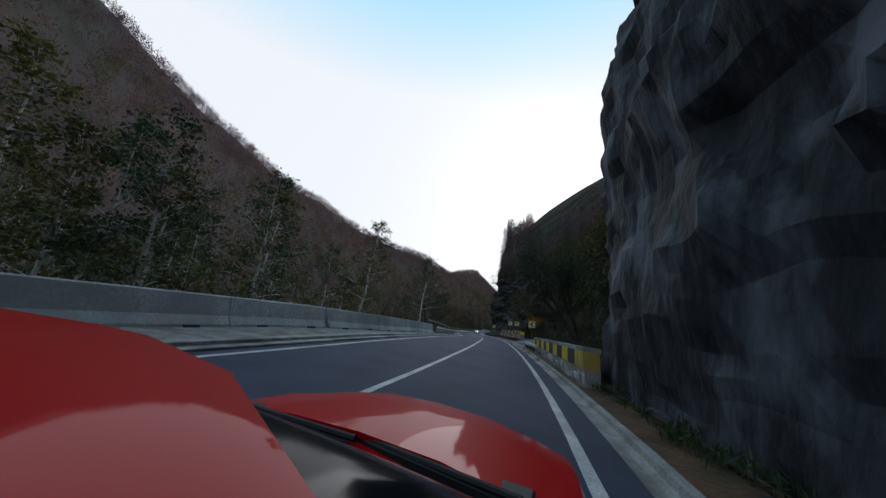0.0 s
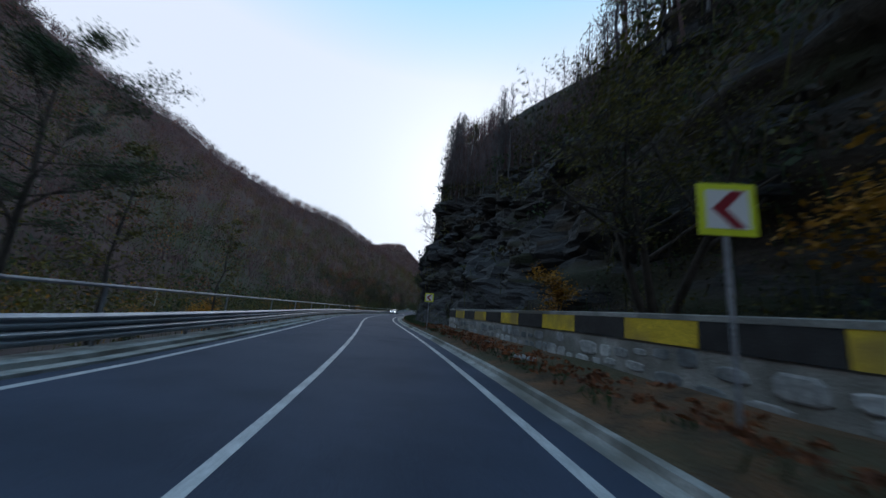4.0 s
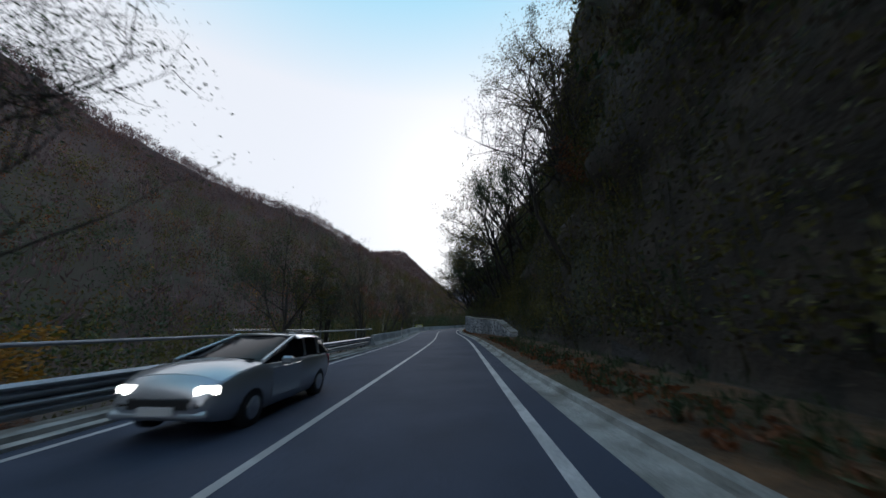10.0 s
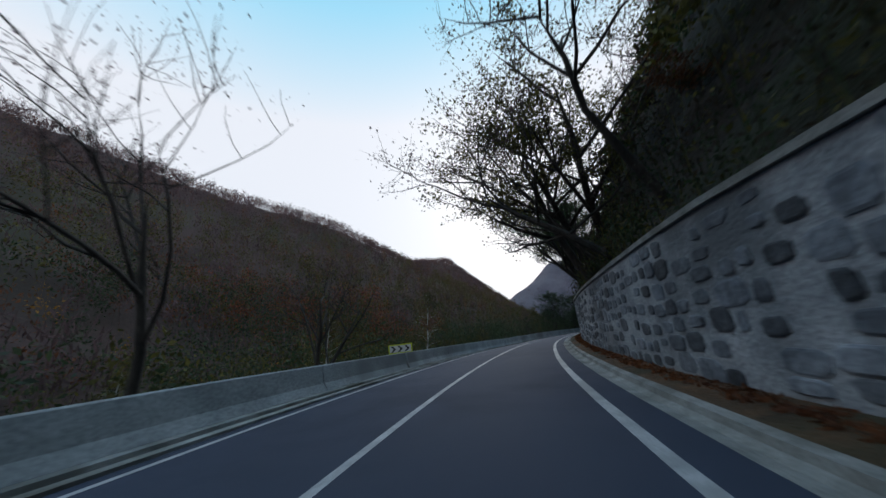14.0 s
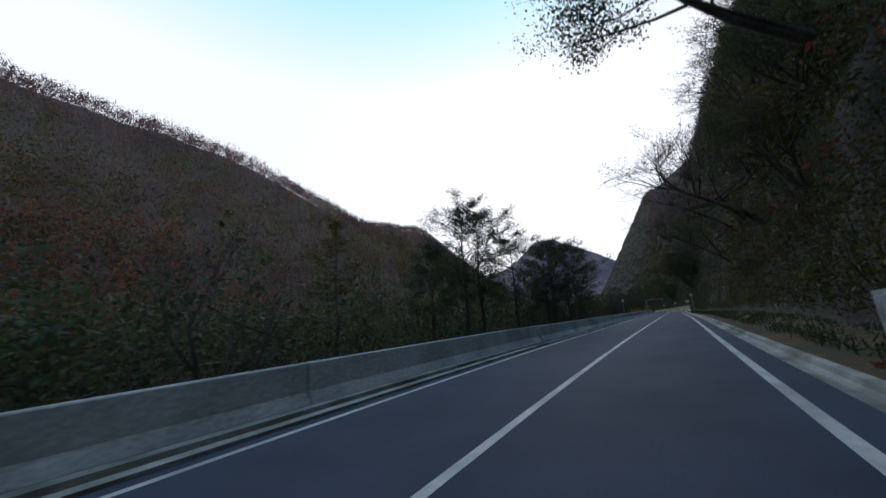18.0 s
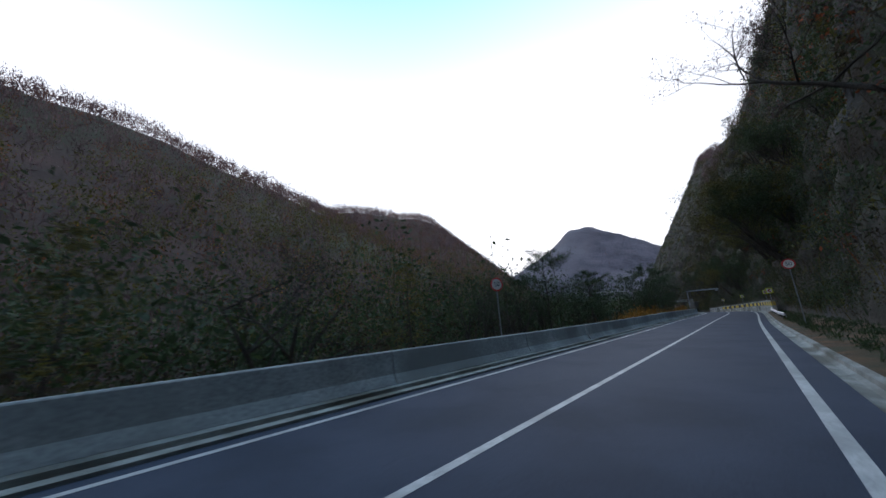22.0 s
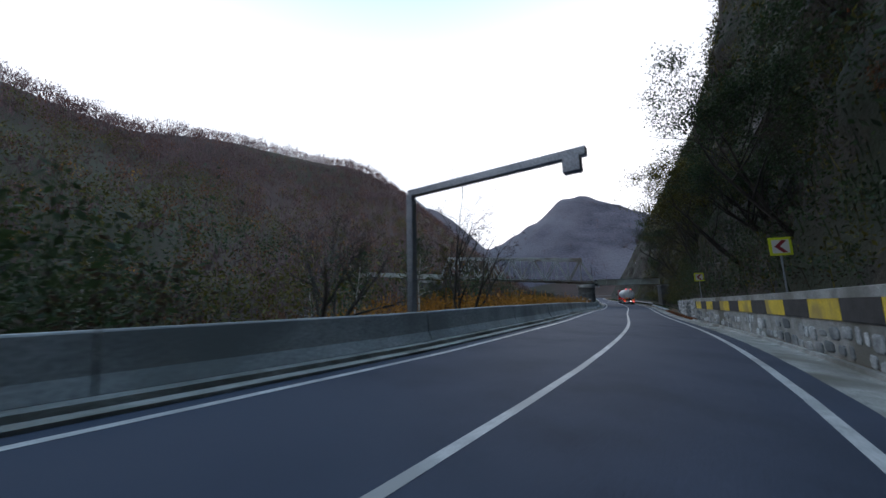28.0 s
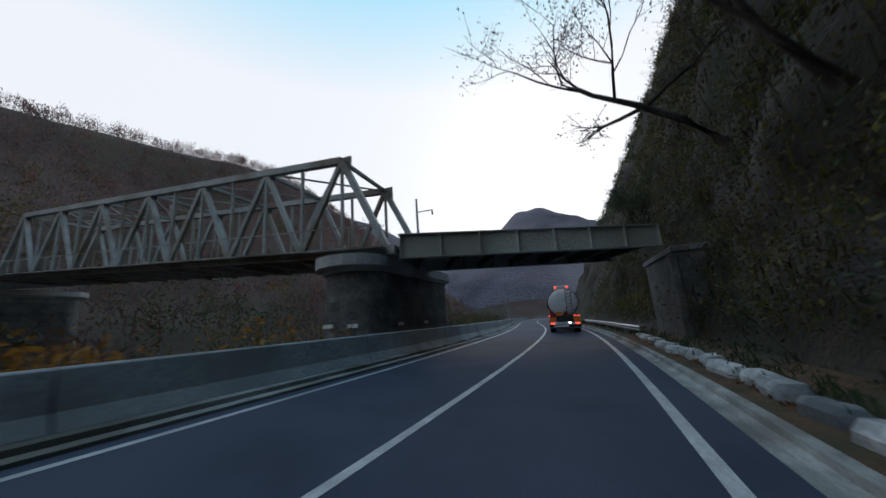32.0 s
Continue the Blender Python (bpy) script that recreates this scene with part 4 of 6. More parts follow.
def pier(m, lx, ly, z0, z1, label):
    g = empty("bridge_pier", m)
    rows = int((z1 - z0) / 0.45)
    core = []
    for z, k in ((z0, 1.0), (z1 - 0.7, 0.94)):
        core += oval(lx * k - 0.06, ly * k - 0.06, z)
    part_f = [(i, (i + 1) % 20, 20 + (i + 1) % 20, 20 + i) for i in range(20)] + [tuple(range(20, 40))]
    pymesh("core", core, part_f, M_PIER, g)
    bm = bmesh.new()
    for lo, hi, k in ((z1 - 0.7, z1 - 0.5, 0.98), (z1 - 0.5, z1, 1.06)):
        a = [bm.verts.new(p) for p in oval(lx * k, ly * k, lo)]
        b = [bm.verts.new(p) for p in oval(lx * k, ly * k, hi)]
        for i in range(20):
            bm.faces.new((a[i], a[(i + 1) % 20], b[(i + 1) % 20], b[i]))
        bm.faces.new(b)
        bm.faces.new(a[::-1])
    part("cap", bm, M_CONC, g, "pale stone cap")
    rng = random.Random(4)
    for r in range(rows):
        za = z0 + (z1 - 0.7 - z0) * r / rows
        zb = z0 + (z1 - 0.7 - z0) * (r + 1) / rows - 0.025
        k = 1.0 - 0.06 * (r / rows)
        ring0 = oval(lx * k, ly * k, za, 40)
        off = r % 2
        for i in range(off, 40, 2):
            ids = [i, (i + 1) % 40, (i + 2) % 40]
            P = [Vector(ring0[j]) for j in ids]
            v = [(p.x * 1.0, p.y, za) for p in P] + [(p.x, p.y, zb) for p in P] + [(p.x * 0.9, p.y * 0.97, za) for p in P] + [(p.x * 0.9, p.y * 0.97, zb) for p in P]
            f = [(0, 1, 4, 3), (1, 2, 5, 4), (3, 4, 10, 9), (4, 5, 11, 10), (0, 3, 9, 6), (2, 8, 11, 5)]
            pymesh("block", v, f, M_PIER, g)
    return tagged(g, label, "bridge pier", "bridge piers")


pier(on_road(529.3, -7.35, 0), 3.4, 11.0, -4.8, 4.4, "dark masonry bridge pier with a pale rounded cap")
pier(on_road(526.5, -45.0, 0), 3.4, 9.0, -6, 6.6, "dark masonry bridge pier on the far river bank")
# white marks on the pier
for s, lat in ((523.9, -6.6), (523.9, -7.9), (526.4, -5.63), (529.4, -5.63)):
    bm = box((0.5, 0.03, 0.16) if s < 524 else (0.03, 0.5, 0.16))
    o = part("warning_plate", bm, M_SIGN_W)
    o.matrix_world = on_road(s, lat, 1.35)
    tagged(o, "small white plate fixed to the pier", "plate", "pier plates")
# abutment on the hill side and approach on the far bank
g = empty("abutment", on_road(533.5, 8.6, 0))
part("body", box((3.6, 6.0, 6.0), (0.3, 0.5, 1.7), None, 0.05), M_PIER, g)
part("coping", box((3.8, 6.2, 0.3), (0.3, 0.5, 4.55), None, 0.03), M_PIER, g)
part("column", box((0.3, 0.3, 4.4), (-1.6, -2.6, 2.1), None, 0.02), M_PIER, g)
tagged(g, "dark masonry bridge abutment against the slope", "abutment")
g = empty("approach_span", Matrix.Translation(BL))
gi = g.matrix_world.inverted()
for side in (0, DEEP):
    member("web", BL + bdir * 0.8 + bside * side + Vector((0, 0, ZB + 0.2)), BL + bdir * 26 + bside * side + Vector((0, 0, ZB + 0.2)), 0.06, 1.1, g, M_GIRDER)
member("deck", BL + bdir * 0.8 + bside * 2.3 + Vector((0, 0, ZB + 0.5)), BL + bdir * 26 + bside * 2.3 + Vector((0, 0, ZB + 0.5)), 4.4, 0.15, g, M_BARK)
for o in g.children:
    o.matrix_parent_inverse = gi
tagged(g, "pale girder approach span on the far bank", "bridge")


def mast(p, h, label):
    g = empty("catenary_mast", Matrix.Translation(p))
    part("pole", rod((0, 0, 0), (0, 0, h), 0.09, 0.06), M_STEEL, g)
    part("bracket", box((1.1, 0.05, 0.05), (0.5, 0, h - 0.9)), M_STEEL, g)
    part("insulator", rod((1.0, 0, h - 1.2), (1.0, 0, h - 0.9), 0.05), M_BARK, g)
    return tagged(g, label, "mast", "catenary masts")


mast(GL + gside * 4.6 + gdir * 1.2 + Vector((0, 0, GZ1)), 3.6, "thin steel railway mast on the girder span")
mast(BR + bdir * (L * 0.68) + bside * (DEEP + 0.5) + Vector((0, 0, ZB)), 6.6, "pale concrete railway mast beside the truss")


# ---- trees ----
def tube(V, F, pts, rad, sides=5):
    """Adds a tapered tube through pts."""
    base = len(V)
    n = len(pts)
    for i, p in enumerate(pts):
        d = (pts[min(i + 1, n - 1)] - pts[max(i - 1, 0)]).normalized()
        a = d.orthogonal().normalized()
        b = d.cross(a)
        for k in range(sides):
            t = 2 * math.pi * k / sides
            V.append(p + (a * math.cos(t) + b * math.sin(t)) * rad[i])
    for i in range(n - 1):
        for k in range(sides):
            q = (k + 1) % sides
            F.append((base + i * sides + k, base + i * sides + q, base + (i + 1) * sides + q, base + (i + 1) * sides + k))


def grow(rng, V, F, tips, p, d, length, r, level, top, curl=0.25, lift=0.12, kids=(3, 5)):
    n = 4
    pts, rad = [p.copy()], [r]
    q, e = p.copy(), d.copy()
    for i in range(n):
        e = (e + Vector((rng.uniform(-1, 1), rng.uniform(-1, 1), rng.uniform(-1, 1))) * curl * 0.5 + Vector((0, 0, lift))).normalized()
        q = q + e * (length / n)
        pts.append(q.copy())
        rad.append(max(0.005, r * (1 - (0.62 if i < n - 1 else 0.93) * (i + 1) / n)))
    tube(V, F, pts, rad, 6 if level == 0 else (4 if level < top else 3))
    if level >= top:
        tips += pts[1:]
        return
    if level == top - 1:
        tips.append(pts[-1])
    for k in range(rng.randint(*kids) + (2 if level == 0 else 0)):
        f = rng.uniform(0.35 if level == 0 else 0.25, 1.0)
        i = min(n - 1, int(f * n))
        a = pts[i].lerp(pts[i + 1], f * n - i)
        side = Vector((rng.uniform(-1, 1), rng.uniform(-1, 1), rng.uniform(-0.3, 0.8))).normalized()
        nd = (e * 0.55 + side * 0.9).normalized()
        grow(rng, V, F, tips, a, nd, length * rng.uniform(0.45, 0.68), max(0.012, rad[i] * 0.6), level + 1, top, curl, lift * 0.7, kids)


def leaf_mesh(rng, tips, count, size, spread, flat=0.7):
    V, F = [], []
    for _ in range(count):
        c = rng.choice(tips) + Vector((rng.gauss(0, spread), rng.gauss(0, spread), rng.gauss(0, spread * flat)))
        a = Vector((rng.uniform(-1, 1), rng.uniform(-1, 1), rng.uniform(-0.6, 0.6))).normalized()
        b = a.cross(Vector((rng.uniform(-1, 1), rng.uniform(-1, 1), rng.uniform(-1, 1)))).normalized()
        s = size * rng.uniform(0.5, 1.3)
        k = len(V)
        V += [c - a * s * 0.5, c + b * s * 0.3, c + a * s * 0.5, c - b * s * 0.3]
        F.append((k, k + 1, k + 2, k + 3))
    return V, F


def tree(name, seed, h, leaves, size, leaf, bark, label, category="tree", lean=(0, 0), top=3, spread=0.3, trunk=0.55, stems=1, r=None, curl=0.25, kids=(3, 5), lift=0.12):
    """A tree whose stem forks again and again."""
    rng = random.Random(seed)
    g = empty(name)
    V, F, tips = [], [], []
    for k in range(stems):
        d = Vector((lean[0] + (rng.uniform(-0.35, 0.35) if stems > 1 else 0), lean[1] + (rng.uniform(-0.35, 0.35) if stems > 1 else 0), 1)).normalized()
        grow(rng, V, F, tips, Vector((rng.uniform(-.3, .3) * (stems > 1), rng.uniform(-.3, .3) * (stems > 1), -0.6)), d, h * trunk * rng.uniform(0.9, 1.1), (r or h * 0.014), 0, top, curl, lift, kids)
    pymesh("trunk", V, F, bark, g, smooth=True)
    if leaves:
        V, F = leaf_mesh(rng, tips, leaves, size, spread)
        pymesh("crown", V, F, M_LEAF[leaf], g)
    return tagged(g, label, category)


def mast_tree(name, seed, h, leaves, size, leaf, bark, label, start=0.35, n=30, reach=0.26, up=0.15, twigs=6, r=None, wiggle=0.25, spread=0.2, flat=0.35, lean=(0, 0), bend=0.0, taper=0.75, belly=0.0):
    """A tree with one stem to its top and side limbs in tiers."""
    rng = random.Random(seed)
    g = empty(name)
    V, F, tips = [], [], []
    r = r or h * 0.0125
    m = 9
    off = Vector((0, 0, -0.8))
    pts, rad = [], []
    drift = Vector((rng.uniform(-1, 1), rng.uniform(-1, 1), 0)) * wiggle * 0.3
    for i in range(m):
        f = i / (m - 1)
        pts.append(off + Vector((lean[0] * h * f, lean[1] * h * f, (h + 0.8) * f)) + drift * f * 3 + Vector((rng.uniform(-1, 1), rng.uniform(-1, 1), 0)) * wiggle * (0.3 if i else 0))
        rad.append(max(0.02, r * (1 - f) ** 0.8))
    tube(V, F, pts, rad, 7)
    for k in range(n):
        f = start + (1 - start) * (k + rng.random()) / n
        i = min(m - 2, int(f * (m - 1)))
        p = pts[i].lerp(pts[i + 1], f * (m - 1) - i)
        az = 2.4 * k + rng.uniform(-0.6, 0.6)
        g01 = (f - start) / (1 - start)
        L = h * reach * (1 - taper * g01 ** (1.4 + belly)) * (1 - belly * max(0.0, 0.35 - g01)) * rng.uniform(0.6, 1.25)
        d = Vector((math.cos(az), math.sin(az), up + rng.uniform(-0.15, 0.25))).normalized()
        q, lp, lr = p.copy(), [p.copy()], [max(0.015, r * 0.42 * (1.1 - f))]
        for j in range(3):
            d = (d + Vector((rng.uniform(-1, 1), rng.uniform(-1, 1), rng.uniform(-0.7, 0.7) + bend)) * 0.22).normalized()
            q = q + d * L / 3
            lp.append(q.copy())
            lr.append(max(0.008, lr[0] * (1 - 0.3 * (j + 1))))
        tube(V, F, lp, lr, 4)
        for j in range(twigs):
            w = rng.uniform(0.3, 1.0) * 3
            i2 = min(2, int(w))
            a = lp[i2].lerp(lp[i2 + 1], w - i2)
            td = (d + Vector((rng.uniform(-1, 1), rng.uniform(-1, 1), rng.uniform(-0.35, 0.45) + up * 0.4)) * 1.0).normalized()
            tl = L * rng.uniform(0.2, 0.42)
            b1 = a + td * tl * 0.5
            td = (td + Vector((rng.uniform(-1, 1), rng.uniform(-1, 1), rng.uniform(-0.5, 0.6))) * 0.4).normalized()
            b2 = b1 + td * tl * 0.5
            tube(V, F, [a, b1, b2], [0.014, 0.01, 0.005], 3)
            tips += [b1, b2, b1.lerp(b2, 0.5)]
    pymesh("trunk", V, F, bark, g, smooth=True)
    if leaves:
        V, F = leaf_mesh(rng, tips, leaves, size, spread, flat)
        pymesh("crown", V, F, M_LEAF[leaf], g)
    return tagged(g, label, "tree")


PROTO = {
    "alder": [mast_tree("alder_tree", 11 + k, 13, 17000, 0.115, "green", M_BARK, "tall alder with dark trunk and broad airy green crown", reach=0.31 + 0.05 * (k % 2), start=0.4 + 0.05 * (k % 3), n=34, up=0.42, twigs=13, spread=0.2, flat=0.7, taper=0.72, wiggle=0.4, belly=1.3, r=0.2) for k in range(4)],
    "thin": [mast_tree("thin_tree", 31 + k, 11, 1700, 0.18, "olive", M_BARK, "slender dark-trunked tree with thin olive leaves", reach=0.2, n=24, up=0.5, wiggle=0.5) for k in range(3)],
    "bare": [tree("bare_tree", 51 + k, 11, 380, 0.13, "bare", M_BARK, "leafless forked tree with dark twisted limbs", spread=0.25, stems=2, curl=0.4, kids=(2, 4)) for k in range(3)],
    "gaunt": [tree("gaunt_tree", 161 + k, 15, 1100, 0.075, "bare", M_BARK, "gaunt leafless tree with thick dark crooked limbs", spread=0.25, stems=1 + k % 2, curl=0.42, kids=(3, 5), trunk=0.5, r=0.16) for k in range(2)],
    "vase": [tree("forked_tree", 171 + k, 15, 7500, 0.1, "green", M_BARK, "two-stemmed vase-shaped tree with thin grey-green crown", spread=0.34, stems=2, trunk=0.62, lift=0.3, kids=(3, 5), r=0.15) for k in range(2)],
    "lean": [tree("leaning_bank_tree", 181 + k, 15, 6000, 0.1, "green", M_BARK, "dark tree leaning along the river bank, thin crown", lean=(-0.55, 0.0), spread=0.34, stems=1, trunk=0.62, lift=0.25, curl=0.35, r=0.15) for k in range(2)],
    "crest": [mast_tree("upright_bare_tree", 61 + k, 8, 150, 0.1, "bare", M_TWIG, "slender upright bare tree on the rock crest", start=0.3, reach=0.17, n=26, up=1.1, twigs=6, r=0.07, spread=0.15, flat=1.0, wiggle=0.35) for k in range(3)],
    "birch": [mast_tree("birch_tree", 71 + k, 14, 2300, 0.22, "olive" if k else "green", M_BIRCH, "pale-barked birch with thin drooping leaves", start=0.42, reach=0.19, n=24, up=0.5, bend=-0.4, r=0.17, wiggle=0.5, lean=(0.12, 0.0), spread=0.25, flat=0.9) for k in range(3)],
    "yellow": [tree("yellow_tree", 91 + k, 6, 1700, 0.2, "yellow", M_BARK, "small autumn tree with yellow leaves", spread=0.3, kids=(2, 4)) for k in range(2)],
    "brown": [tree("brown_tree", 95 + k, 9, 2000, 0.22, "brown", M_BARK, "oak holding brown autumn leaves", spread=0.3, kids=(2, 4)) for k in range(2)],
    "bush": [tree("bush", 101 + k, 3.2, 1100, 0.18, "olive" if k % 2 else "green", M_BARK, "dense low shrub on the slope", "shrub", spread=0.3, top=2, stems=4, trunk=0.6) for k in range(3)],
    "over": [tree("leaning_tree", 121 + k, 15, 10000, 0.16, "olive" if k else "green", M_BARK, "many-stemmed tree leaning out over the road", lean=(-0.55, -0.1), spread=0.26, stems=3, trunk=0.6) for k in range(2)],
    "canopy": [tree("canopy_tree", 141 + k, 15, 14000, 0.17, "olive" if k else "green", M_BARK, "leaning tree spreading a leafy canopy over the road", lean=(-1.0, -0.1), spread=0.36, stems=2, trunk=0.58, curl=0.35, r=0.13) for k in range(2)],
    "branchy": [tree("overhanging_tree", 131 + k, 13, 1500, 0.13, "bare", M_BARK, "bare tree stretching crooked limbs over the road", lean=(-1.1, -0.1), spread=0.25, curl=0.5, trunk=0.6, lift=0.05, kids=(4, 6)) for k in range(2)],
}
used = set()


def plant(kind, k, s, lat, z=None, scale=1.0, turn=None, spin=0):
    """Puts a tree of a kind at s, lat; the first of each prototype is the prototype itself."""
    p = PROTO[kind][k % len(PROTO[kind])]
    if z is None:
        q = at(s, lat, 0)
        z = float(full_z(np.array([[q.x]]), np.array([[q.y]]))[0, 0]) if lat < 0 else q.z
        P = Vector((q.x, q.y, z))
    else:
        P = at(s, lat, z)
    a = turn if turn is not None else random.Random(int(s * 10) + k).uniform(0, 360)
    h = float(axis(s)[2])
    m = Matrix.Translation(P) @ Matrix.Rotation(h + radians(a), 4, "Z") @ Matrix.Scale(scale, 4)
    if (kind, k % len(PROTO[kind])) in used:
        return copy_thing(p, m)
    used.add((kind, k % len(PROTO[kind])))
    p.matrix_world = m
    return p


def slope_point(s, f):
    """A place on the hillside; f from 0 at its foot to 1 at the top of the steep part, beyond that on the shoulder above."""
    row = ROWS[min(len(ROWS) - 1, int(np.searchsorted(hs, s)))]
    if f <= 1:
        j = 5 + f ** 0.87 * (LEVELS - 1)
    else:
        j = 5 + LEVELS - 1 + (f - 1) * 2.0
    i = int(j)
    a, b = row[i], row[min(i + 1, len(row) - 1)]
    k = j - i
    return a[0] + (b[0] - a[0]) * k, a[1] + (b[1] - a[1]) * k


# river-side trees: kind, variant, s, lat, scale
RIVER = [("bare", 0, 36, -9, .8), ("birch", 0, 44, -8.5, .8), ("bare", 1, 63, -9, .9), ("alder", 1, 74.5, -8.6, .72), ("thin", 0, 79, -9.5, .85), ("thin", 1, 90, -10, .8), ("gaunt", 1, 150.6, -9, .62), ("gaunt", 0, 58, -9.0, .8),
         ("yellow", 0, 104, -16, 1.0), ("yellow", 1, 128, -18, .9), ("bare", 0, 138.5, -9, .85), ("vase", 0, 163.2, -9, 1.0), ("yellow", 1, 163.8, -12.4, .75), ("birch", 0, 160.3, -12, .42), ("birch", 1, 161.6, -12.6, .4), ("yellow", 0, 172, -14, 1.1),
         ("birch", 1, 170, -18, .9), ("yellow", 1, 182, -17, .8), ("thin", 0, 184, -8.6, .8), ("thin", 2, 188, -8.8, .85), ("vase", 1, 190.4, -9.4, .72), ("gaunt", 0, 200.2, -8.6, .5), ("gaunt", 1, 205.6, -9.2, .5), ("gaunt", 1, 213.6, -8.2, .54),
         ("thin", 2, 226, -12, .7), ("gaunt", 0, 231.6, -8.4, .55), ("bare", 2, 239, -8.6, .75), ("thin", 0, 250, -12, .8), ("bare", 0, 262, -10, .8), ("birch", 2, 268, -16, .9),
         ("thin", 1, 277, -11, .9), ("alder", 1, 284, -15, .75), ("bare", 1, 293, -9.5, .9), ("thin", 2, 297, -9, .85), ("alder", 2, 303.5, -9, .42), ("alder", 3, 307.6, -9.2, .64), ("alder", 0, 310.4, -9.4, .67), ("alder", 1, 316.4, -9.2, .8),
         ("alder", 2, 323.5, -8.8, .74), ("alder", 3, 326.7, -8.9, .76), ("alder", 0, 324.6, -9, .7), ("alder", 1, 330, -13, .95), ("alder", 2, 337, -12.5, .9), ("alder", 3, 345, -12.5, .8), ("alder", 0, 333, -9, .75), ("alder", 3, 337.6, -9, .84), ("alder", 1, 341.6, -9.4, .76), ("thin", 0, 337, -8.4, .8), ("alder", 2, 347, -10, .6), ("thin", 1, 352, -9, .7),
         ("bare", 2, 357, -9, .8), ("thin", 2, 364, -10, .75), ("bare", 0, 372, -9, .8), ("alder", 3, 379.6, -9.5, .75), ("alder", 2, 385.2, -9.2, .7), ("alder", 0, 389.2, -9.2, .64), ("alder", 3, 391.4, -9.8, .6), ("alder", 1, 374.4, -9.5, .62), ("bare", 1, 371.2, -8.8, .75), ("alder", 1, 397, -11, .6),
         ("alder", 1, 404.7, -8.8, .76), ("alder", 2, 408, -8.4, .73), ("alder", 3, 412.4, -8.4, .8), ("alder", 0, 417.6, -8.6, .62), ("alder", 1, 421.8, -8.3, .92), ("thin", 0, 420.5, -9.5, .8), ("alder", 2, 429, -8.3, .68), ("alder", 3, 433, -8.6, .78),
         ("thin", 1, 437, -9, .75), ("alder", 0, 441, -10, .62), ("bare", 2, 455, -9, .8), ("gaunt", 0, 465.5, -8.6, .42), ("bare", 1, 466, -8.4, .95), ("thin", 2, 470, -12, .7), ("yellow", 0, 478, -16, .5), ("bare", 2, 486, -14, .6)]
for kind, k, s, lat, sc in RIVER:
    plant(kind, k, s, lat, None, sc * (1.34 if kind == "alder" and lat > -11.5 and 300 < s < 350 else 1.04 if kind == "alder" and lat > -11.5 else 1.65 if kind == "gaunt" else 1.35 if kind == "bare" and lat > -9.6 and 190 < s < 240 else 1.0))

plant("lean", 0, 181.6, -9.0, None, 1.0, -82)
plant("lean", 1, 199.5, -9.4, None, 0.85, -105)
plant("vase", 1, 378.6, -9.6, None, 0.7)
plant("vase", 0, 370.6, -10.4, None, 0.62)

rng = random.Random(77)
# denser growth on the river bank, further from the road
for i in range(90):
    s = rng.uniform(-20, 520)
    lat = -rng.uniform(13, 34)
    kind = rng.choice(["thin", "bare", "birch", "alder", "brown", "thin", "bush"] if 280 < s < 450 else ["thin", "bare", "birch", "bush", "yellow", "bare", "brown"])
    plant(kind, rng.randrange(4), s, lat, None, rng.uniform(0.5, 0.85) * (0.8 if lat > -18 else 1))

# hill side: leaning trees over the road
plant("over", 0, 31, 9.0, 2.0, .8, 0)
plant("over", 1, 210, 10.0, 4.5, 1.1, 0)
plant("over", 0, 222, 9.5, 5.5, 1.1, -15)
plant("over", 1, 246, 7.6, 3.2, 1.25, 10)
plant("over", 0, 254, 8.0, 3.4, 1.2, -5)
plant("branchy", 0, 240, 7.6, 3.4, 1.15, 0)
plant("branchy", 1, 178, 8.6, 4.5, .85, 0)
plant("branchy", 1, 235, 7.4, 5.0, 1.15, 8)
plant("canopy", 0, 281.5, 6.6, 6.6, 1.0, 0)
plant("canopy", 1, 287, 7.2, 6.6, 1.0, -10)
plant("canopy", 1, 244, 7.6, 4.2, 1.0, -6)
plant("canopy", 1, 434, 8.0, 9.0, .85, 0)
plant("canopy", 0, 495, 8.6, 8.0, .75, 0)
plant("over", 0, 158, 9.6, 14.0, .55, 0)
plant("over", 1, 167, 9.4, 9.0, .5, 0)
plant("over", 1, 48, 13.6, 4.0, .8, 20)
plant("over", 1, 73, 9.6, 1.6, .62, 30)
plant("yellow", 0, 68, 9.8, 1.0, .9)
plant("yellow", 1, 79, 9.4, 1.0, .8)
plant("branchy", 0, 346, 9.6, 7.0, 1.1, 0)
plant("branchy", 1, 352, 9.2, 9.0, 1.1, 15)
plant("over", 1, 316, 9.8, 8.0, .5, 0)
plant("over", 1, 440, 8.2, 9.0, .75, 0)
plant("branchy", 0, 372, 9.2, 9.0, .7, -10)
plant("over", 0, 474, 8.4, 5.0, .75, 0)
plant("over", 1, 500, 8.8, 6.0, .7, 5)
plant("branchy", 1, 518, 8.2, 6.0, .75, 10)
plant("over", 0, 540, 9.2, 7.0, .5, 0)
plant("branchy", 0, 320, 8.4, 7.0, .85, 5)
plant("branchy", 0, 526, 8.2, 8.0, .85, -5)
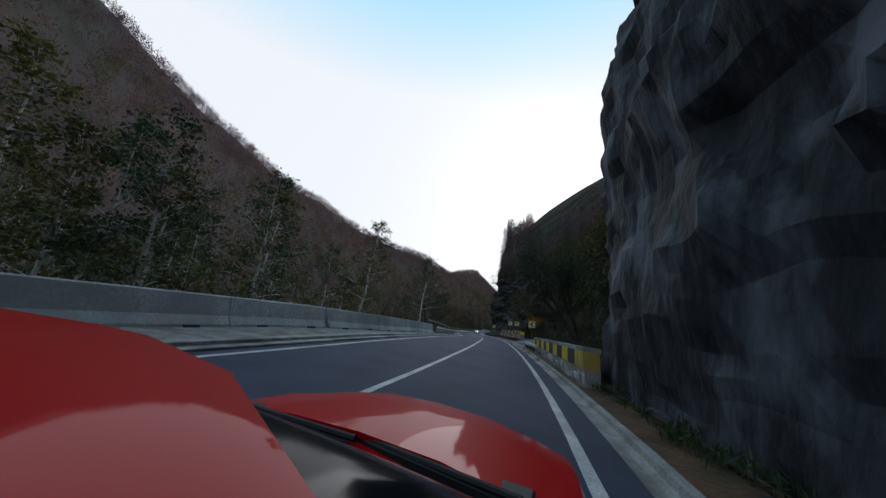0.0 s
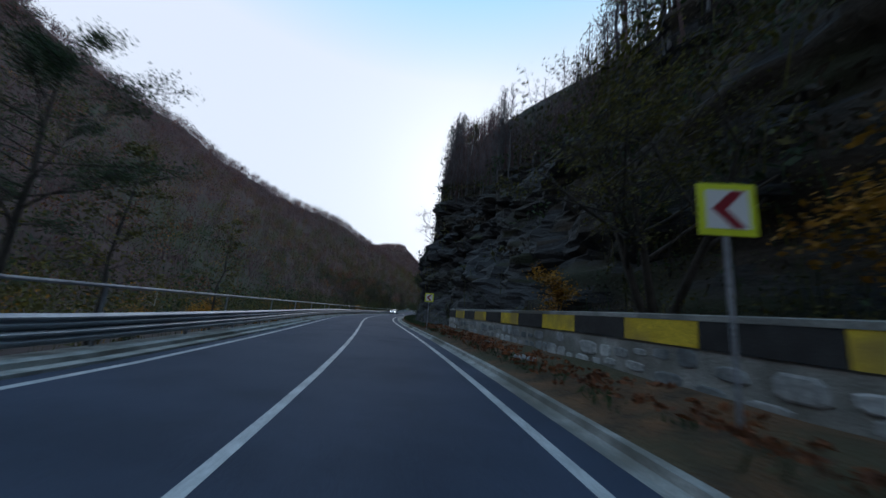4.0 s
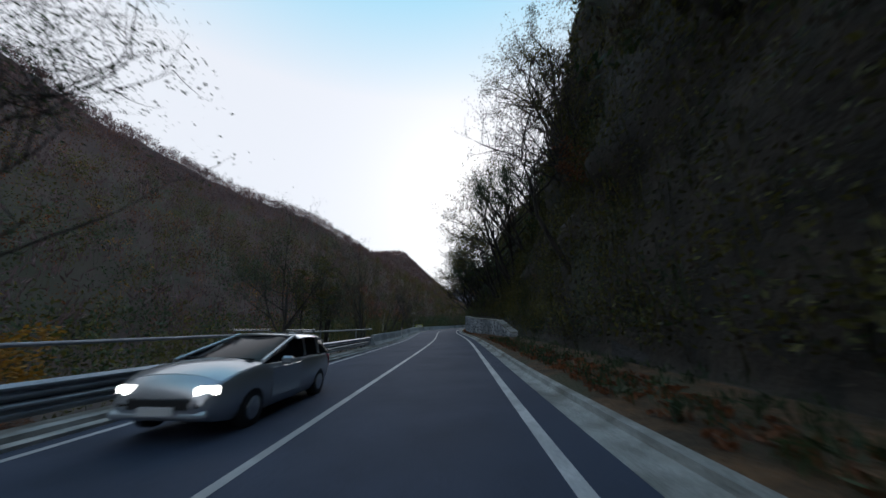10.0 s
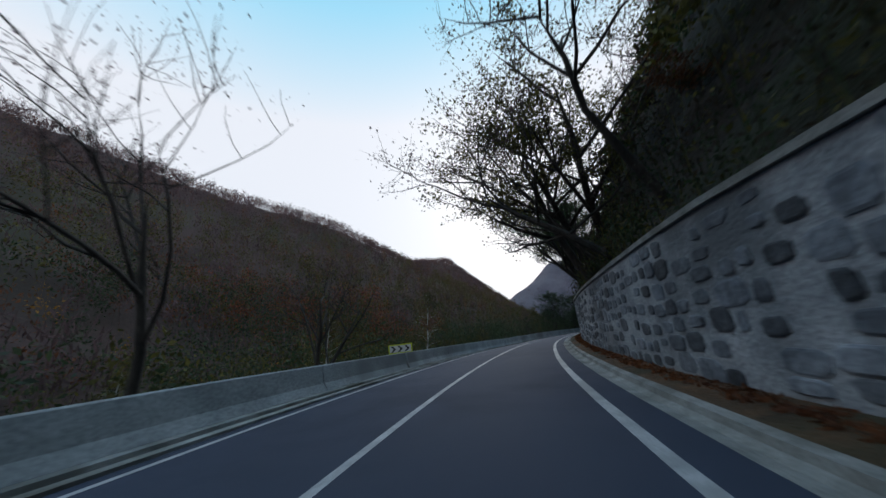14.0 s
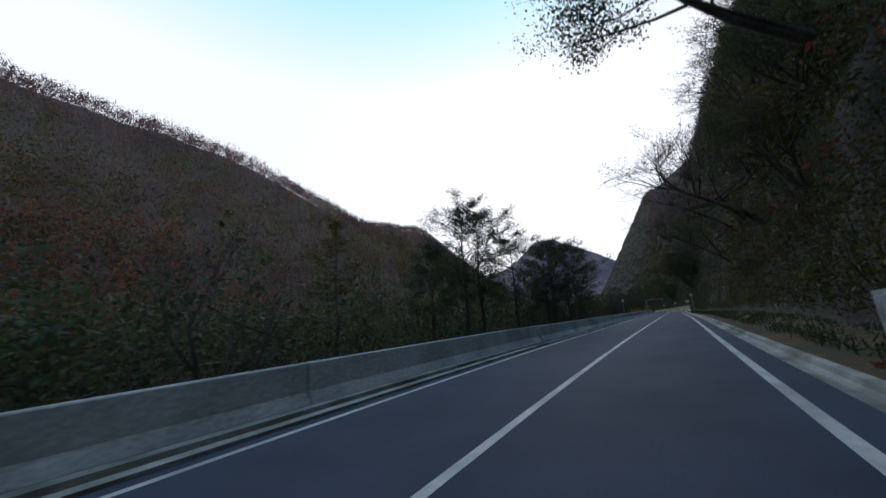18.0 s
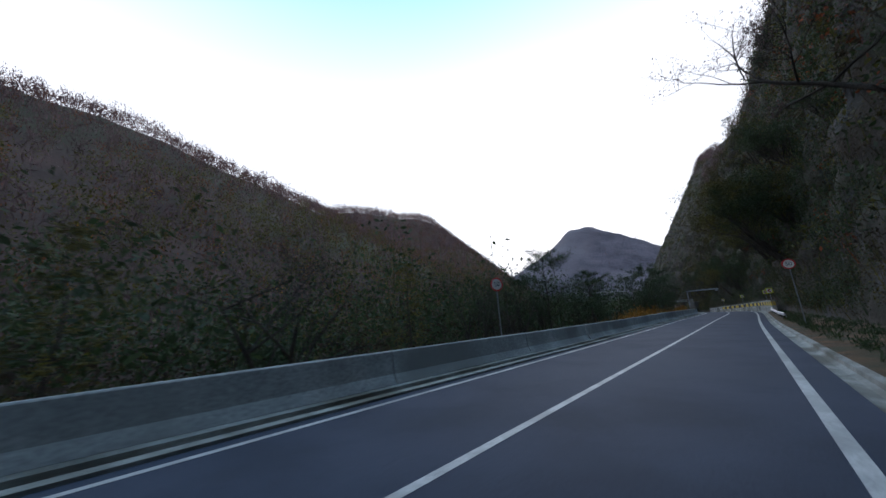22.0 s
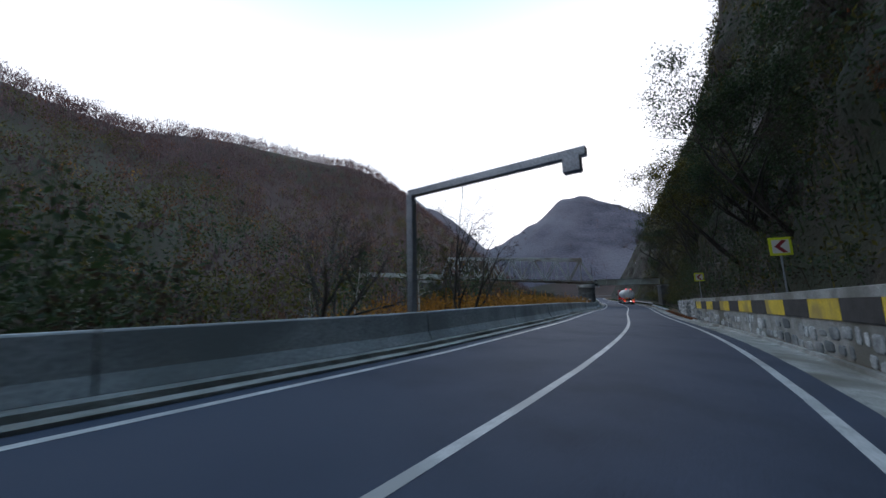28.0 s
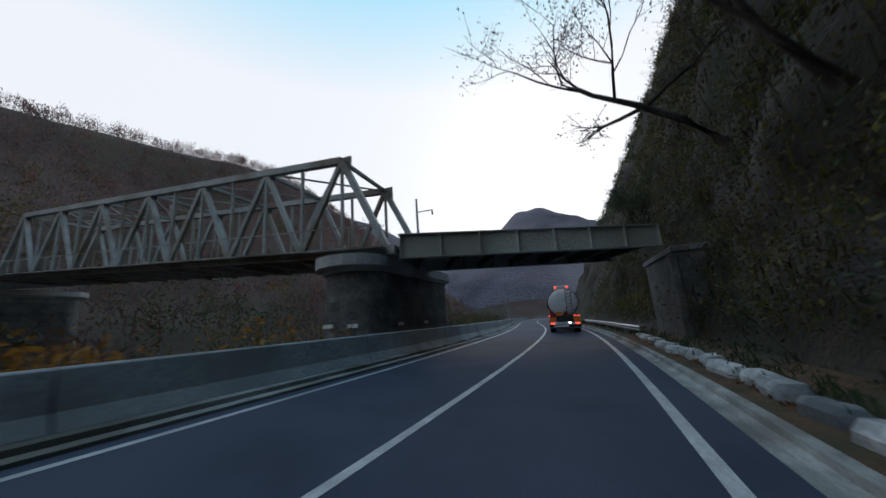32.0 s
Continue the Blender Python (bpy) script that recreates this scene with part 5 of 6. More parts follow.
# trees that grow out of the slope and break its outline against the sky
rng = random.Random(912)
for s0, s1, step, kinds in ((138, 208, 3.6, ("over", "thin", "branchy", "over", "brown")), (292, 352, 4.6, ("over", "branchy", "thin", "branchy")), (396, 470, 6.0, ("over", "thin", "branchy")), (470, 540, 4.4, ("over", "branchy", "over", "thin"))):
    s = s0
    while s < s1:
        f = rng.uniform(0.12, 0.85)
        lat, z = slope_point(s, f)
        kind = rng.choice(kinds)
        plant(kind, rng.randrange(2), s, lat + 0.3, z - 0.3, rng.uniform(0.42, 0.62) if kind in ("over", "branchy") else rng.uniform(0.6, 0.9), rng.uniform(-35, 35))
        s += step * rng.uniform(0.6, 1.4)
plant("canopy", 0, 295.5, 5.8, 7.6, 1.0, 8)
plant("canopy", 1, 299.5, 6.4, 8.2, 0.9, -8)
plant("canopy", 0, 289, 6.2, 8.6, 1.35, 18)
plant("canopy", 1, 284.5, 6.2, 7.6, 1.2, 10)
plant("canopy", 1, 413, 7.4, 7.6, 1.15, 15)
plant("over", 0, 197, 10.4, 10.0, 1.0, 0)
plant("over", 1, 203, 10.2, 7.0, 1.1, 10)
plant("over", 0, 229, 8.6, 6.0, 1.0, 5)
plant("canopy", 1, 216, 9.6, 7.5, 0.95, 0)
for s, f, sc in ((157, .3, .55), (169, .28, .6), (181, .22, .7), (187, .42, .8), (192, .3, .85)):
    lat, z = slope_point(s, f)
    plant("over", int(s) % 2, s, lat + 0.2, z - 0.3, sc, 6 * (int(s) % 5 - 2))
plant("canopy", 0, 409, 7.4, 6.5, .85, 0)
plant("canopy", 1, 417, 8.2, 8.0, 1.0, 4)
plant("canopy", 0, 428, 8.2, 8.5, 1.0, -4)
plant("branchy", 0, 324, 9.2, 8.0, 1.0, -6)
plant("branchy", 1, 331, 9.2, 9.5, 1.0, 8)
plant("branchy", 0, 338, 9.4, 10.0, 1.0, 0)
plant("canopy", 0, 470, 7.6, 5.0, .8, 6)
plant("canopy", 1, 480, 7.8, 5.0, .85, -6)
plant("canopy", 0, 521, 8.2, 6.5, .8, 0)
for s, f, sc in ((312, .3, .7), (319, .42, .75), (326, .3, .8), (333, .45, .8), (408, .28, .85), (414, .2, .9), (420, .34, .9), (426, .24, .9), (433, .36, .9), (440, .22, .85), (448, .3, .85)):
    lat, z = slope_point(s, f)
    plant("over", int(s) % 2, s, lat + 0.2, z - 0.3, sc, 7 * (int(s) % 5 - 2))
# trees along the crest and on the slope
for i in range(190):
    s = rng.uniform(14, 600)
    f = rng.choice([rng.uniform(0.98, 1.7), rng.uniform(0.98, 1.2), rng.uniform(0.15, 1.0), rng.uniform(0.03, 0.5)])
    lat, z = slope_point(s, f)
    rocky = hill_at(s, 4) > 0.6
    if rocky and 0.04 < f < 0.97:
        continue
    kind = rng.choice(["bare", "thin", "birch", "bare"] if s < 150 else ["thin", "bare", "brown", "alder", "bush"]) if f > 0.6 else rng.choice(["bush", "bush", "birch", "brown", "bush", "thin"])
    plant(kind, rng.randrange(4), s, lat + 0.2, z - 0.4, rng.uniform(0.5, 0.8) * (0.8 if f < 0.6 else 1.0))
for i in range(150):
    s = rng.uniform(64, 142)
    lat, z = slope_point(s, rng.uniform(0.985, 1.12))
    plant("crest", rng.randrange(3), s, lat, z - 0.5, rng.uniform(0.85, 1.25))
# pale leaning birches on the bank across the first bend
for i in range(34):
    s = rng.uniform(8, 62)
    plant("birch", rng.randrange(3), s, -rng.uniform(10.5, 24), None, rng.uniform(0.75, 1.15), rng.uniform(-40, 40))
for key, lst in PROTO.items():
    for k, p in enumerate(lst):
        if (key, k) not in used:
            plant(key, k, 300 + 9 * k, -26 - k, None, 0.7)


# ---- woods on the slopes: uncounted trees ----
def woods(name, P, hgt, wid, quads, mat, label, seed, leaf=(0.25, 0.6), slim=0.45, rise=1.2):
    """Small rough trees at the places P: a thin stem and a loose crown of flat leaf masses."""
    r = np.random.RandomState(seed)
    n = len(P)
    H = hgt * r.uniform(0.7, 1.25, n)
    W = wid * r.uniform(0.7, 1.3, n)
    q = quads
    c = np.repeat(P, q, 0)
    Hh, Ww = np.repeat(H, q), np.repeat(W, q)
    u = r.normal(size=(n * q, 3))
    u /= np.linalg.norm(u, axis=1)[:, None]
    rad = r.uniform(0.35, 1.0, n * q)
    c = c + np.stack([u[:, 0] * Ww * rad, u[:, 1] * Ww * rad, Hh * (0.62 + 0.36 * u[:, 2] * rad)], 1)
    a = r.normal(size=(n * q, 3)) * np.array([1, 1, rise])
    a /= np.linalg.norm(a, axis=1)[:, None]
    b = np.cross(a, r.normal(size=(n * q, 3)))
    b /= np.linalg.norm(b, axis=1)[:, None]
    s = (Ww * r.uniform(*leaf, n * q))[:, None]
    V1 = np.stack([c - a * s, c + b * s * slim, c + a * s, c - b * s * slim], 1).reshape(-1, 3)
    w = min(0.09, hgt * 0.015)
    tip = P + np.stack([r.normal(size=n) * W * 0.25, r.normal(size=n) * W * 0.25, H * 0.95], 1)
    t = np.stack([P + [w, 0, -min(0.5, hgt * 0.3)], P + [-w, w, -min(0.5, hgt * 0.3)], tip + [0.02, 0, 0], tip - [0.02, 0, 0]], 1).reshape(-1, 3)
    V = np.concatenate([V1, t])
    F = np.arange(len(V)).reshape(-1, 4)
    me = bpy.data.meshes.new(name)
    me.vertices.add(len(V))
    me.vertices.foreach_set("co", V.ravel())
    me.loops.add(len(V))
    me.loops.foreach_set("vertex_index", F.ravel())
    me.polygons.add(len(F))
    me.polygons.foreach_set("loop_start", np.arange(0, len(V), 4))
    me.materials.append(mat)
    me.update(calc_edges=True)
    return tagged(new(name, me), label, "woods", kind="stuff")


def scatter(n, x0, x1, y0, y1, seed, lat_min=-36.0):
    r = np.random.RandomState(seed)
    y = r.uniform(y0, y1, n)
    x = valley_x(y) + r.uniform(x0, x1, n)
    lat, _ = road_lat(x, y)
    keep = (lat < lat_min) | (y > 690)
    x, y = x[keep], y[keep]
    return np.stack([x, y, full_z(x, y)], 1)


TWIG = dict(leaf=(0.15, 0.38), slim=0.16, rise=3.0)
woods("hillside_woods", scatter(6800, -205, -30, -60, 760, 1), 8.0, 2.4, 28, M_LEAF["bare"], "bare grey-brown woods covering the valley side", 1, **TWIG)
woods("ridge_woods", scatter(4200, -184, -128, -60, 760, 21), 6.5, 2.3, 24, M_LEAF["bare"], "bare woods lining the ridge", 22, **TWIG)
woods("hillside_woods", scatter(3400, -215, -30, -60, 760, 2), 7.0, 2.2, 52, M_LEAF["brown"], "brown autumn woods covering the valley side", 2, leaf=(0.06, 0.17), slim=0.35, rise=1.6)
woods("hillside_woods", scatter(1500, -130, -24, -60, 700, 3, -24.0), 8.5, 2.8, 105, M_LEAF["olive"], "olive-green trees low on the valley side", 3, leaf=(0.045, 0.12))
woods("hillside_woods", scatter(800, -75, -18, -60, 700, 14, -18.0), 8.5, 2.7, 110, M_LEAF["green"], "grey-green trees along the river bank", 15, leaf=(0.045, 0.12))
woods("hillside_woods", scatter(230, -110, -30, -40, 700, 4), 5.5, 1.7, 40, M_LEAF["yellow"], "scattered yellow autumn trees on the valley side", 4, leaf=(0.06, 0.17))
woods("hillside_woods", scatter(2600, -900, 700, 760, 2000, 5), 8, 3.4, 14, M_LEAF["bare"], "distant bare woods on the mountain", 5, **TWIG)


woods("hillside_woods", scatter(800, -110, -22, 270, 480, 71, -20.0), 9.0, 2.8, 60, M_LEAF["olive"], "olive-green trees on the lower slope", 72, leaf=(0.05, 0.13))


woods("hillside_woods", scatter(170, -75, -40, 285, 345, 81, -30.0), 8.0, 2.4, 90, M_LEAF["rusty"], "stand of rust-red beeches on the slope", 82, leaf=(0.05, 0.13))
woods("hillside_woods", scatter(120, -70, -24, 265, 320, 83, -16.0), 9.5, 2.8, 130, M_LEAF["green"], "grey-green poplars on the far bank", 84, leaf=(0.04, 0.11))


def bank_scatter(n, seed, s0, s1, l0, l1):
    r = np.random.RandomState(seed)
    s, lat = r.uniform(s0, s1, n), -r.uniform(l0, l1, n)
    ax, ay, h = axis(s)
    x, y = ax + lat * np.cos(h), ay + lat * np.sin(h)
    return np.stack([x, y, full_z(x, y)], 1)


woods("river_woods", bank_scatter(430, 51, 285, 455, 12, 36), 10.0, 2.9, 190, M_LEAF["green"], "dark green trees between the barrier and the river", 52, leaf=(0.03, 0.08))
woods("river_woods", bank_scatter(340, 53, 285, 455, 11, 34), 7.0, 2.4, 150, M_LEAF["dull"], "dull brown undergrowth along the river", 54, leaf=(0.03, 0.08))
woods("river_woods", bank_scatter(200, 57, -10, 90, 10, 34), 8.0, 2.2, 130, M_LEAF["olive"], "olive-yellow trees across the first bend", 58, leaf=(0.03, 0.08))
woods("river_woods", bank_scatter(60, 59, -10, 130, 12, 40), 6.0, 1.8, 120, M_LEAF["yellow"], "yellow autumn trees across the first bend", 60, leaf=(0.03, 0.08))
woods("river_woods", bank_scatter(380, 55, -30, 285, 13, 36), 6.5, 2.2, 130, M_LEAF["olive"], "olive trees along the river", 56, leaf=(0.03, 0.08))


def slope_scatter(n, seed, f0, f1, s0=14, s1=700, low=1.0):
    r = random.Random(seed)
    out = []
    while len(out) < n:
        s, f = r.uniform(s0, s1), f0 + (f1 - f0) * r.random() ** low
        if s < 16.5 or (hill_at(s, 4) > 0.65 and f < 0.97 and r.random() < 0.93):
            continue
        lat, z = slope_point(s, f)
        p = at(s, lat + 0.15, z - 0.35)
        out.append((p.x, p.y, p.z))
    return np.array(out)


FINE = dict(leaf=(0.028, 0.07), slim=0.5, rise=1.2)
BROAD = dict(leaf=(0.07, 0.2), slim=0.45, rise=1.2)
for seed, key, hgt, words in ((5, "olive", 2.4, "olive"), (6, "dull", 1.9, "brown"), (8, "green", 2.1, "dark green")):
    woods("slope_scrub", slope_scatter(1900, seed, 0.005, 0.36, 16, 560, 1.8), hgt * 0.9, 1.2, 56, M_LEAF[key], words + " scrub clinging to the foot of the slope", seed, **FINE)
    woods("slope_woods", slope_scatter(1600, seed + 10, 0.26, 1.1), hgt * 1.2, 1.4, 40, M_LEAF[key], words + " scrub clinging to the steep slope", seed + 1, **BROAD)
woods("slope_woods", slope_scatter(700, 41, 0.7, 1.8, 17, 62), 4.5, 1.8, 60, M_LEAF["olive"], "olive trees along the top of the bank", 42, leaf=(0.05, 0.13))
woods("crest_woods", slope_scatter(560, 31, 0.95, 1.8, 58, 140), 7.0, 1.5, 34, M_LEAF["bare"], "bare grey woods along the crest", 32, leaf=(0.12, 0.32), slim=0.07, rise=3.0)
woods("slope_woods", slope_scatter(2200, 7, 0.92, 1.9), 6.5, 1.6, 44, M_LEAF["bare"], "bare woods above the steep slope", 9, leaf=(0.12, 0.34), slim=0.09, rise=3.0)
for s0, s1, n, key, words in ((138, 214, 1500, "olive", "dull olive"), (300, 350, 700, "olive", "yellow-green"), (384, 520, 1900, "green", "dark green"), (505, 572, 1100, "olive", "dull olive")):
    woods("hanging_foliage", slope_scatter(n, int(s0), 0.005, 0.5, s0, s1, 1.3), 2.2, 1.4, 64, M_LEAF[key], words + " foliage hanging thickly on the slope", int(s0) + 1, leaf=(0.025, 0.07), slim=0.5)

woods("hanging_foliage", slope_scatter(900, 95, 0.04, 0.95, 272, 470), 2.4, 1.6, 40, M_LEAF["dull"], "brown scrub hanging on the cliff", 96, leaf=(0.03, 0.08), slim=0.5)
for seed, n, key, words in ((191, 1100, "green", "dark green"), (193, 700, "olive", "olive"), (195, 260, "rusty", "rust-brown")):
    woods("hanging_foliage", slope_scatter(n, seed, 0.08, 1.02, 272, 470), 2.6, 1.7, 38, M_LEAF[key], words + " foliage covering the steep slope", seed + 1, leaf=(0.045, 0.12), slim=0.5)
woods("hanging_foliage", slope_scatter(900, 97, 0.04, 0.95, 500, 575), 2.2, 1.5, 42, M_LEAF["dull"], "brown scrub hanging on the cliff by the bridge", 98, leaf=(0.03, 0.08), slim=0.5)

# low growth along the verges and yellow weeds beyond the barrier
r = random.Random(8)
pts = [at(s, 5.3 + r.random() ** 1.5 * max(0.6, hill_at(s, 1) - 5.0), 0.05) for s in (r.uniform(-20, 620) for _ in range(5200)) if not (WALL_A - 2 < s < WALL_B or 425 < s < 514 or 43 < s < 56)]
woods("verge_grass", np.array([tuple(p) for p in pts]), 0.32, 0.3, 10, M_LEAF["green"], "ragged grass and weeds along the verge", 11, leaf=(0.2, 0.6), slim=0.12, rise=2.5)
pts = [at(s, 5.15 + r.random() * (wall_lat(s) - 5.2 if s < 300 else 0.5), 0.02) for s in (r.uniform(WALL_A, WALL_B) if r.random() < .6 else r.uniform(486, 534) for _ in range(4000))]
pts += [at(s, 5.15 + r.random() * 1.6, 0.1 + 0.4 * min(1.0, r.random() + 0.2) * (57 < s < 93)) for s in (r.uniform(30, 192) for _ in range(2600)) if not 41 < s < 57]
for c in range(16):
    cs, cl = r.uniform(44, 60), r.uniform(7.0, 11.5)
    pts += [at(r.gauss(cs, 1.5), max(6.4, r.gauss(cl, 0.5)), 0.05) for _ in range(110)]
woods("leaf_litter", np.array([tuple(p) for p in pts]), 0.08, 0.16, 8, M_LEAF["brown"], "drifts of brown fallen leaves along the verge", 12)
pts = []
for i in range(1500):
    s = r.choice([r.gauss(404, 5), r.gauss(436, 4), r.gauss(478, 10), r.gauss(505, 8), r.gauss(512, 6)])
    p = at(s, -r.uniform(6.6, 11 if s < 450 else 20), 0)
    pts.append((p.x, p.y, float(full_z(np.array([[p.x]]), np.array([[p.y]]))[0, 0])))
woods("yellow_weeds", np.array(pts), 2.7, 1.0, 34, M_LEAF["rust"], "rust-yellow knotweed thicket behind the barrier", 13, leaf=(0.06, 0.16))


# ---- vehicles ----
def loft(sections, mat_of=None):
    """A bmesh through rings of equal length, closed at both ends."""
    bm = bmesh.new()
    rings = [[bm.verts.new(p) for p in ring] for ring in sections]
    n = len(rings[0])
    for a, b in zip(rings[:-1], rings[1:]):
        for i in range(n):
            bm.faces.new((a[i], a[(i + 1) % n], b[(i + 1) % n], b[i]))
    bm.faces.new(rings[0][::-1])
    bm.faces.new(rings[-1])
    bmesh.ops.recalc_face_normals(bm, faces=bm.faces)
    return bm


def ring_at(y, hw, zb, zs, zt, crown=0.03, r=0.72):
    half = [(hw * 0.9, zb), (hw * 0.985, zb + 0.12), (hw, (zb + zs) * 0.55), (hw * 0.985, zs - 0.04), (hw * 0.95, zs + 0.02), (hw * r, zt - 0.01), (hw * 0.4, zt + crown * 0.7)]
    pts = half + [(0, zt + crown)] + [(-x, z) for x, z in half[::-1]]
    return [(x, y, z) for x, z in pts]


def wheel(parent, x, y, r=0.31, w=0.2, rim=M_CHROME):
    t = bmesh.new()
    bmesh.ops.create_cone(t, cap_ends=True, segments=28, radius1=r, radius2=r, depth=w, matrix=Matrix.Translation((x, y, r)) @ Matrix.Rotation(math.pi / 2, 4, "Y"))
    bmesh.ops.bevel(t, geom=[e for e in t.edges if len(e.link_faces) == 2 and any(len(f.verts) > 4 for f in e.link_faces)], offset=0.03, segments=2, affect="EDGES")
    wo = part("wheel", t, M_RUBBER, parent, smooth=False)
    d = bmesh.new()
    bmesh.ops.create_cone(d, cap_ends=True, segments=20, radius1=r * 0.64, radius2=r * 0.55, depth=w + 0.02, matrix=Matrix.Translation((x, y, r)) @ Matrix.Rotation(math.pi / 2 * (1 if x > 0 else -1), 4, "Y"))
    part("rim", d, rim, wo)
    return wo


def hatchback(name, paint, m, label, lit=False, wagon=False):
    g = empty(name, m)
    sc = 1.0 if wagon else 0.74  # foot of the windscreen
    body = [ring_at(-2.02, .70, .42, .66, .72), ring_at(-1.97, .78, .3, .78, .86), ring_at(-1.7, .84, .22, .86, .93), ring_at(-.9, .86, .2, .88, .93), ring_at(.2, .86, .2, .87, .92),
            ring_at(.95, .855, .2, .9, .965, .045), ring_at(1.3, .845, .2, .88, .95, .05), ring_at(1.65, .82, .22, .83, .91, .05), ring_at(1.9, .76, .26, .73, .82, .04), ring_at(2.03, .66, .32, .58, .66, .03), ring_at(2.08, .55, .4, .5, .53, .02)]
    b = part("body", loft(body), paint, g, smooth=True)
    bonnet = [[(x * 1.0, y, z + 0.012) for x, y, z in ring_at(yy, hw, .6, zs, zt, cr)[4:11]] for yy, hw, zs, zt, cr in ((sc + 0.02, .84, .902, .97, .045), (1.3, .83, .882, .952, .05), (1.65, .80, .832, .912, .05), (1.88, .74, .74, .825, .04))]
    bm = bmesh.new()
    rr = [[bm.verts.new(p) for p in r] for r in bonnet]
    for a, c in zip(rr[:-1], rr[1:]):
        for i in range(len(a) - 1):
            bm.faces.new((a[i], a[i + 1], c[i + 1], c[i]))
    bmesh.ops.recalc_face_normals(bm, faces=bm.faces)
    bmesh.ops.solidify(bm, geom=list(bm.faces), thickness=0.02)
    part("bonnet", bm, paint, g, smooth=True)
    # cabin: roof, glass; an estate car's cabin reaches further back
    back = 1.24 if wagon else 1.0
    def cab(y, hw, zt, zb=0.9):
        half = [(hw + 0.12, zb), (hw + 0.06, (zb + zt) / 2), (hw, zt - 0.07), (hw * 0.8, zt - 0.02), (hw * 0.4, zt)]
        return [(x, y, z) for x, z in half + [(0, zt + 0.01)] + [(-x, z) for x, z in half[::-1]]]
    part("glasshouse", loft([cab(-1.75 * (back * 0.5 + 0.62 if wagon else 1), .62, .98), cab(-1.35 * back * (1.08 if wagon else 1), .6, 1.3), cab(-1.1 * back, .585, 1.36), cab(-.35, .58, 1.375), cab(-.1, .58, 1.35), cab(sc, .7, .97)]), M_GLASS, g, smooth=True)
    bm = bmesh.new()
    rr = []
    for y, hw, zt in ((-1.5, .56, 1.3), (-1.2, .6, 1.39), (-.9, .63, 1.42), (-.6, .665, 1.435), (-.4, .69, 1.435), (-.2, .7, 1.43), (-.05, .7, 1.425), (.02, .7, 1.41)):
        y = y * back * 1.05 if wagon and y < -0.5 else y
        rr.append([bm.verts.new((hw * k, y - 0.06 - 0.3 * k * k * max(0, min(1, (y + .6) / .5)), zt - 0.028 - 0.04 * k * k - (0.05 if abs(k) > 1 else 0))) for k in (-1.04, -.95, -.8, -.4, 0, .4, .8, .95, 1.04)])
    for a, c in zip(rr[:-1], rr[1:]):
        for i in range(8):
            bm.faces.new((a[i], a[i + 1], c[i + 1], c[i]))
    bmesh.ops.recalc_face_normals(bm, faces=bm.faces)
    bmesh.ops.solidify(bm, geom=list(bm.faces), thickness=0.03)
    part("roof", bm, paint, g, smooth=True)
    for sx in (-1, 1):
        bm = rod((0.6 * sx, -0.4, 1.36), (0.77 * sx, sc - 0.02, 0.97), 0.035, None, 8)
        part("pillar", bm, M_RUBBER if name == "red_hatchback" else paint, g)
        part("door", box((0.02, 1.05, 0.5), (0.862 * sx, 0.25, 0.6), None, 0.006), paint, g)
        part("side_window", box((0.015, 0.85, 0.3), (0.655 * sx, -0.62, 1.12), Euler((0, radians(-14 * sx), 0)).to_matrix()), M_GLASS, g)
        mr = part("mirror", box((0.2, 0.11, 0.14), (0.93 * sx, 0.45, 0.94), None, 0.035), paint, g)
        part("headlight", box((0.3, 0.16, 0.14), (0.58 * sx, 1.93, 0.66), Euler((0, 0, radians(-22 * sx))).to_matrix(), 0.03), M_LAMP_W if lit else M_CHROME, g)
        part("tail_light", box((0.18, 0.06, 0.3), (0.7 * sx, -1.98, 0.72), None, 0.02), M_SIGN_R, g)
        for y in (1.25, -1.28):
            wheel(g, 0.75 * sx, y)
    if wagon:
        for sx in (-1, 1):
            bm = rod((0.56 * sx, -1.5, 1.45), (0.56 * sx, -0.1, 1.46), 0.018)
            for yy in (-1.45, -0.8, -0.15):
                add_rod(bm, (0.56 * sx, yy, 1.37), (0.56 * sx, yy, 1.45), 0.02)
            part("roof_rail", bm, M_CHROME, g)
            for yy in (-1.45, -0.75):
                part("door_pillar", box((0.03, 0.07, 0.42), (0.655 * sx, yy, 1.13), Euler((0, radians(-14 * sx), 0)).to_matrix()), paint, g)
    part("cowl", box((1.3, 0.16, 0.03), (0, sc + 0.05, 0.965), None, 0.01), M_RUBBER, g, "black plastic cowl")
    for k, (x0, x1, y0, y1) in enumerate(((-0.62, 0.02, sc, sc - 0.02), (-0.05, 0.62, sc + 0.05, sc - 0.07))):
        bm = rod((x0, y0, 1.0), (x1, y1, 1.015), 0.014)
        add_box(bm, (abs(x1 - x0) * 0.95, 0.012, 0.03), ((x0 + x1) / 2, (y0 + y1) / 2 - 0.02, 0.99), Euler((0, 0, math.atan2(y1 - y0, x1 - x0))).to_matrix())
        part("wiper", bm, M_RUBBER, g)
    part("grille", box((0.9, 0.05, 0.16), (0, 2.06, 0.5), None, 0.02), M_RUBBER, g)
    part("bumper", box((1.4, 0.1, 0.12), (0, 2.03, 0.36), None, 0.04), paint, g)
    part("number_plate", box((0.5, 0.02, 0.11), (0, 2.1, 0.42)), M_SIGN_W, g)
    return tagged(g, label, "car")


def tilt(s, lat, turn=0.0, lift=0.03):
    return on_road(s, lat, lift, turn) @ Matrix.Rotation(float(np.arctan(bank(s))), 4, "Y")


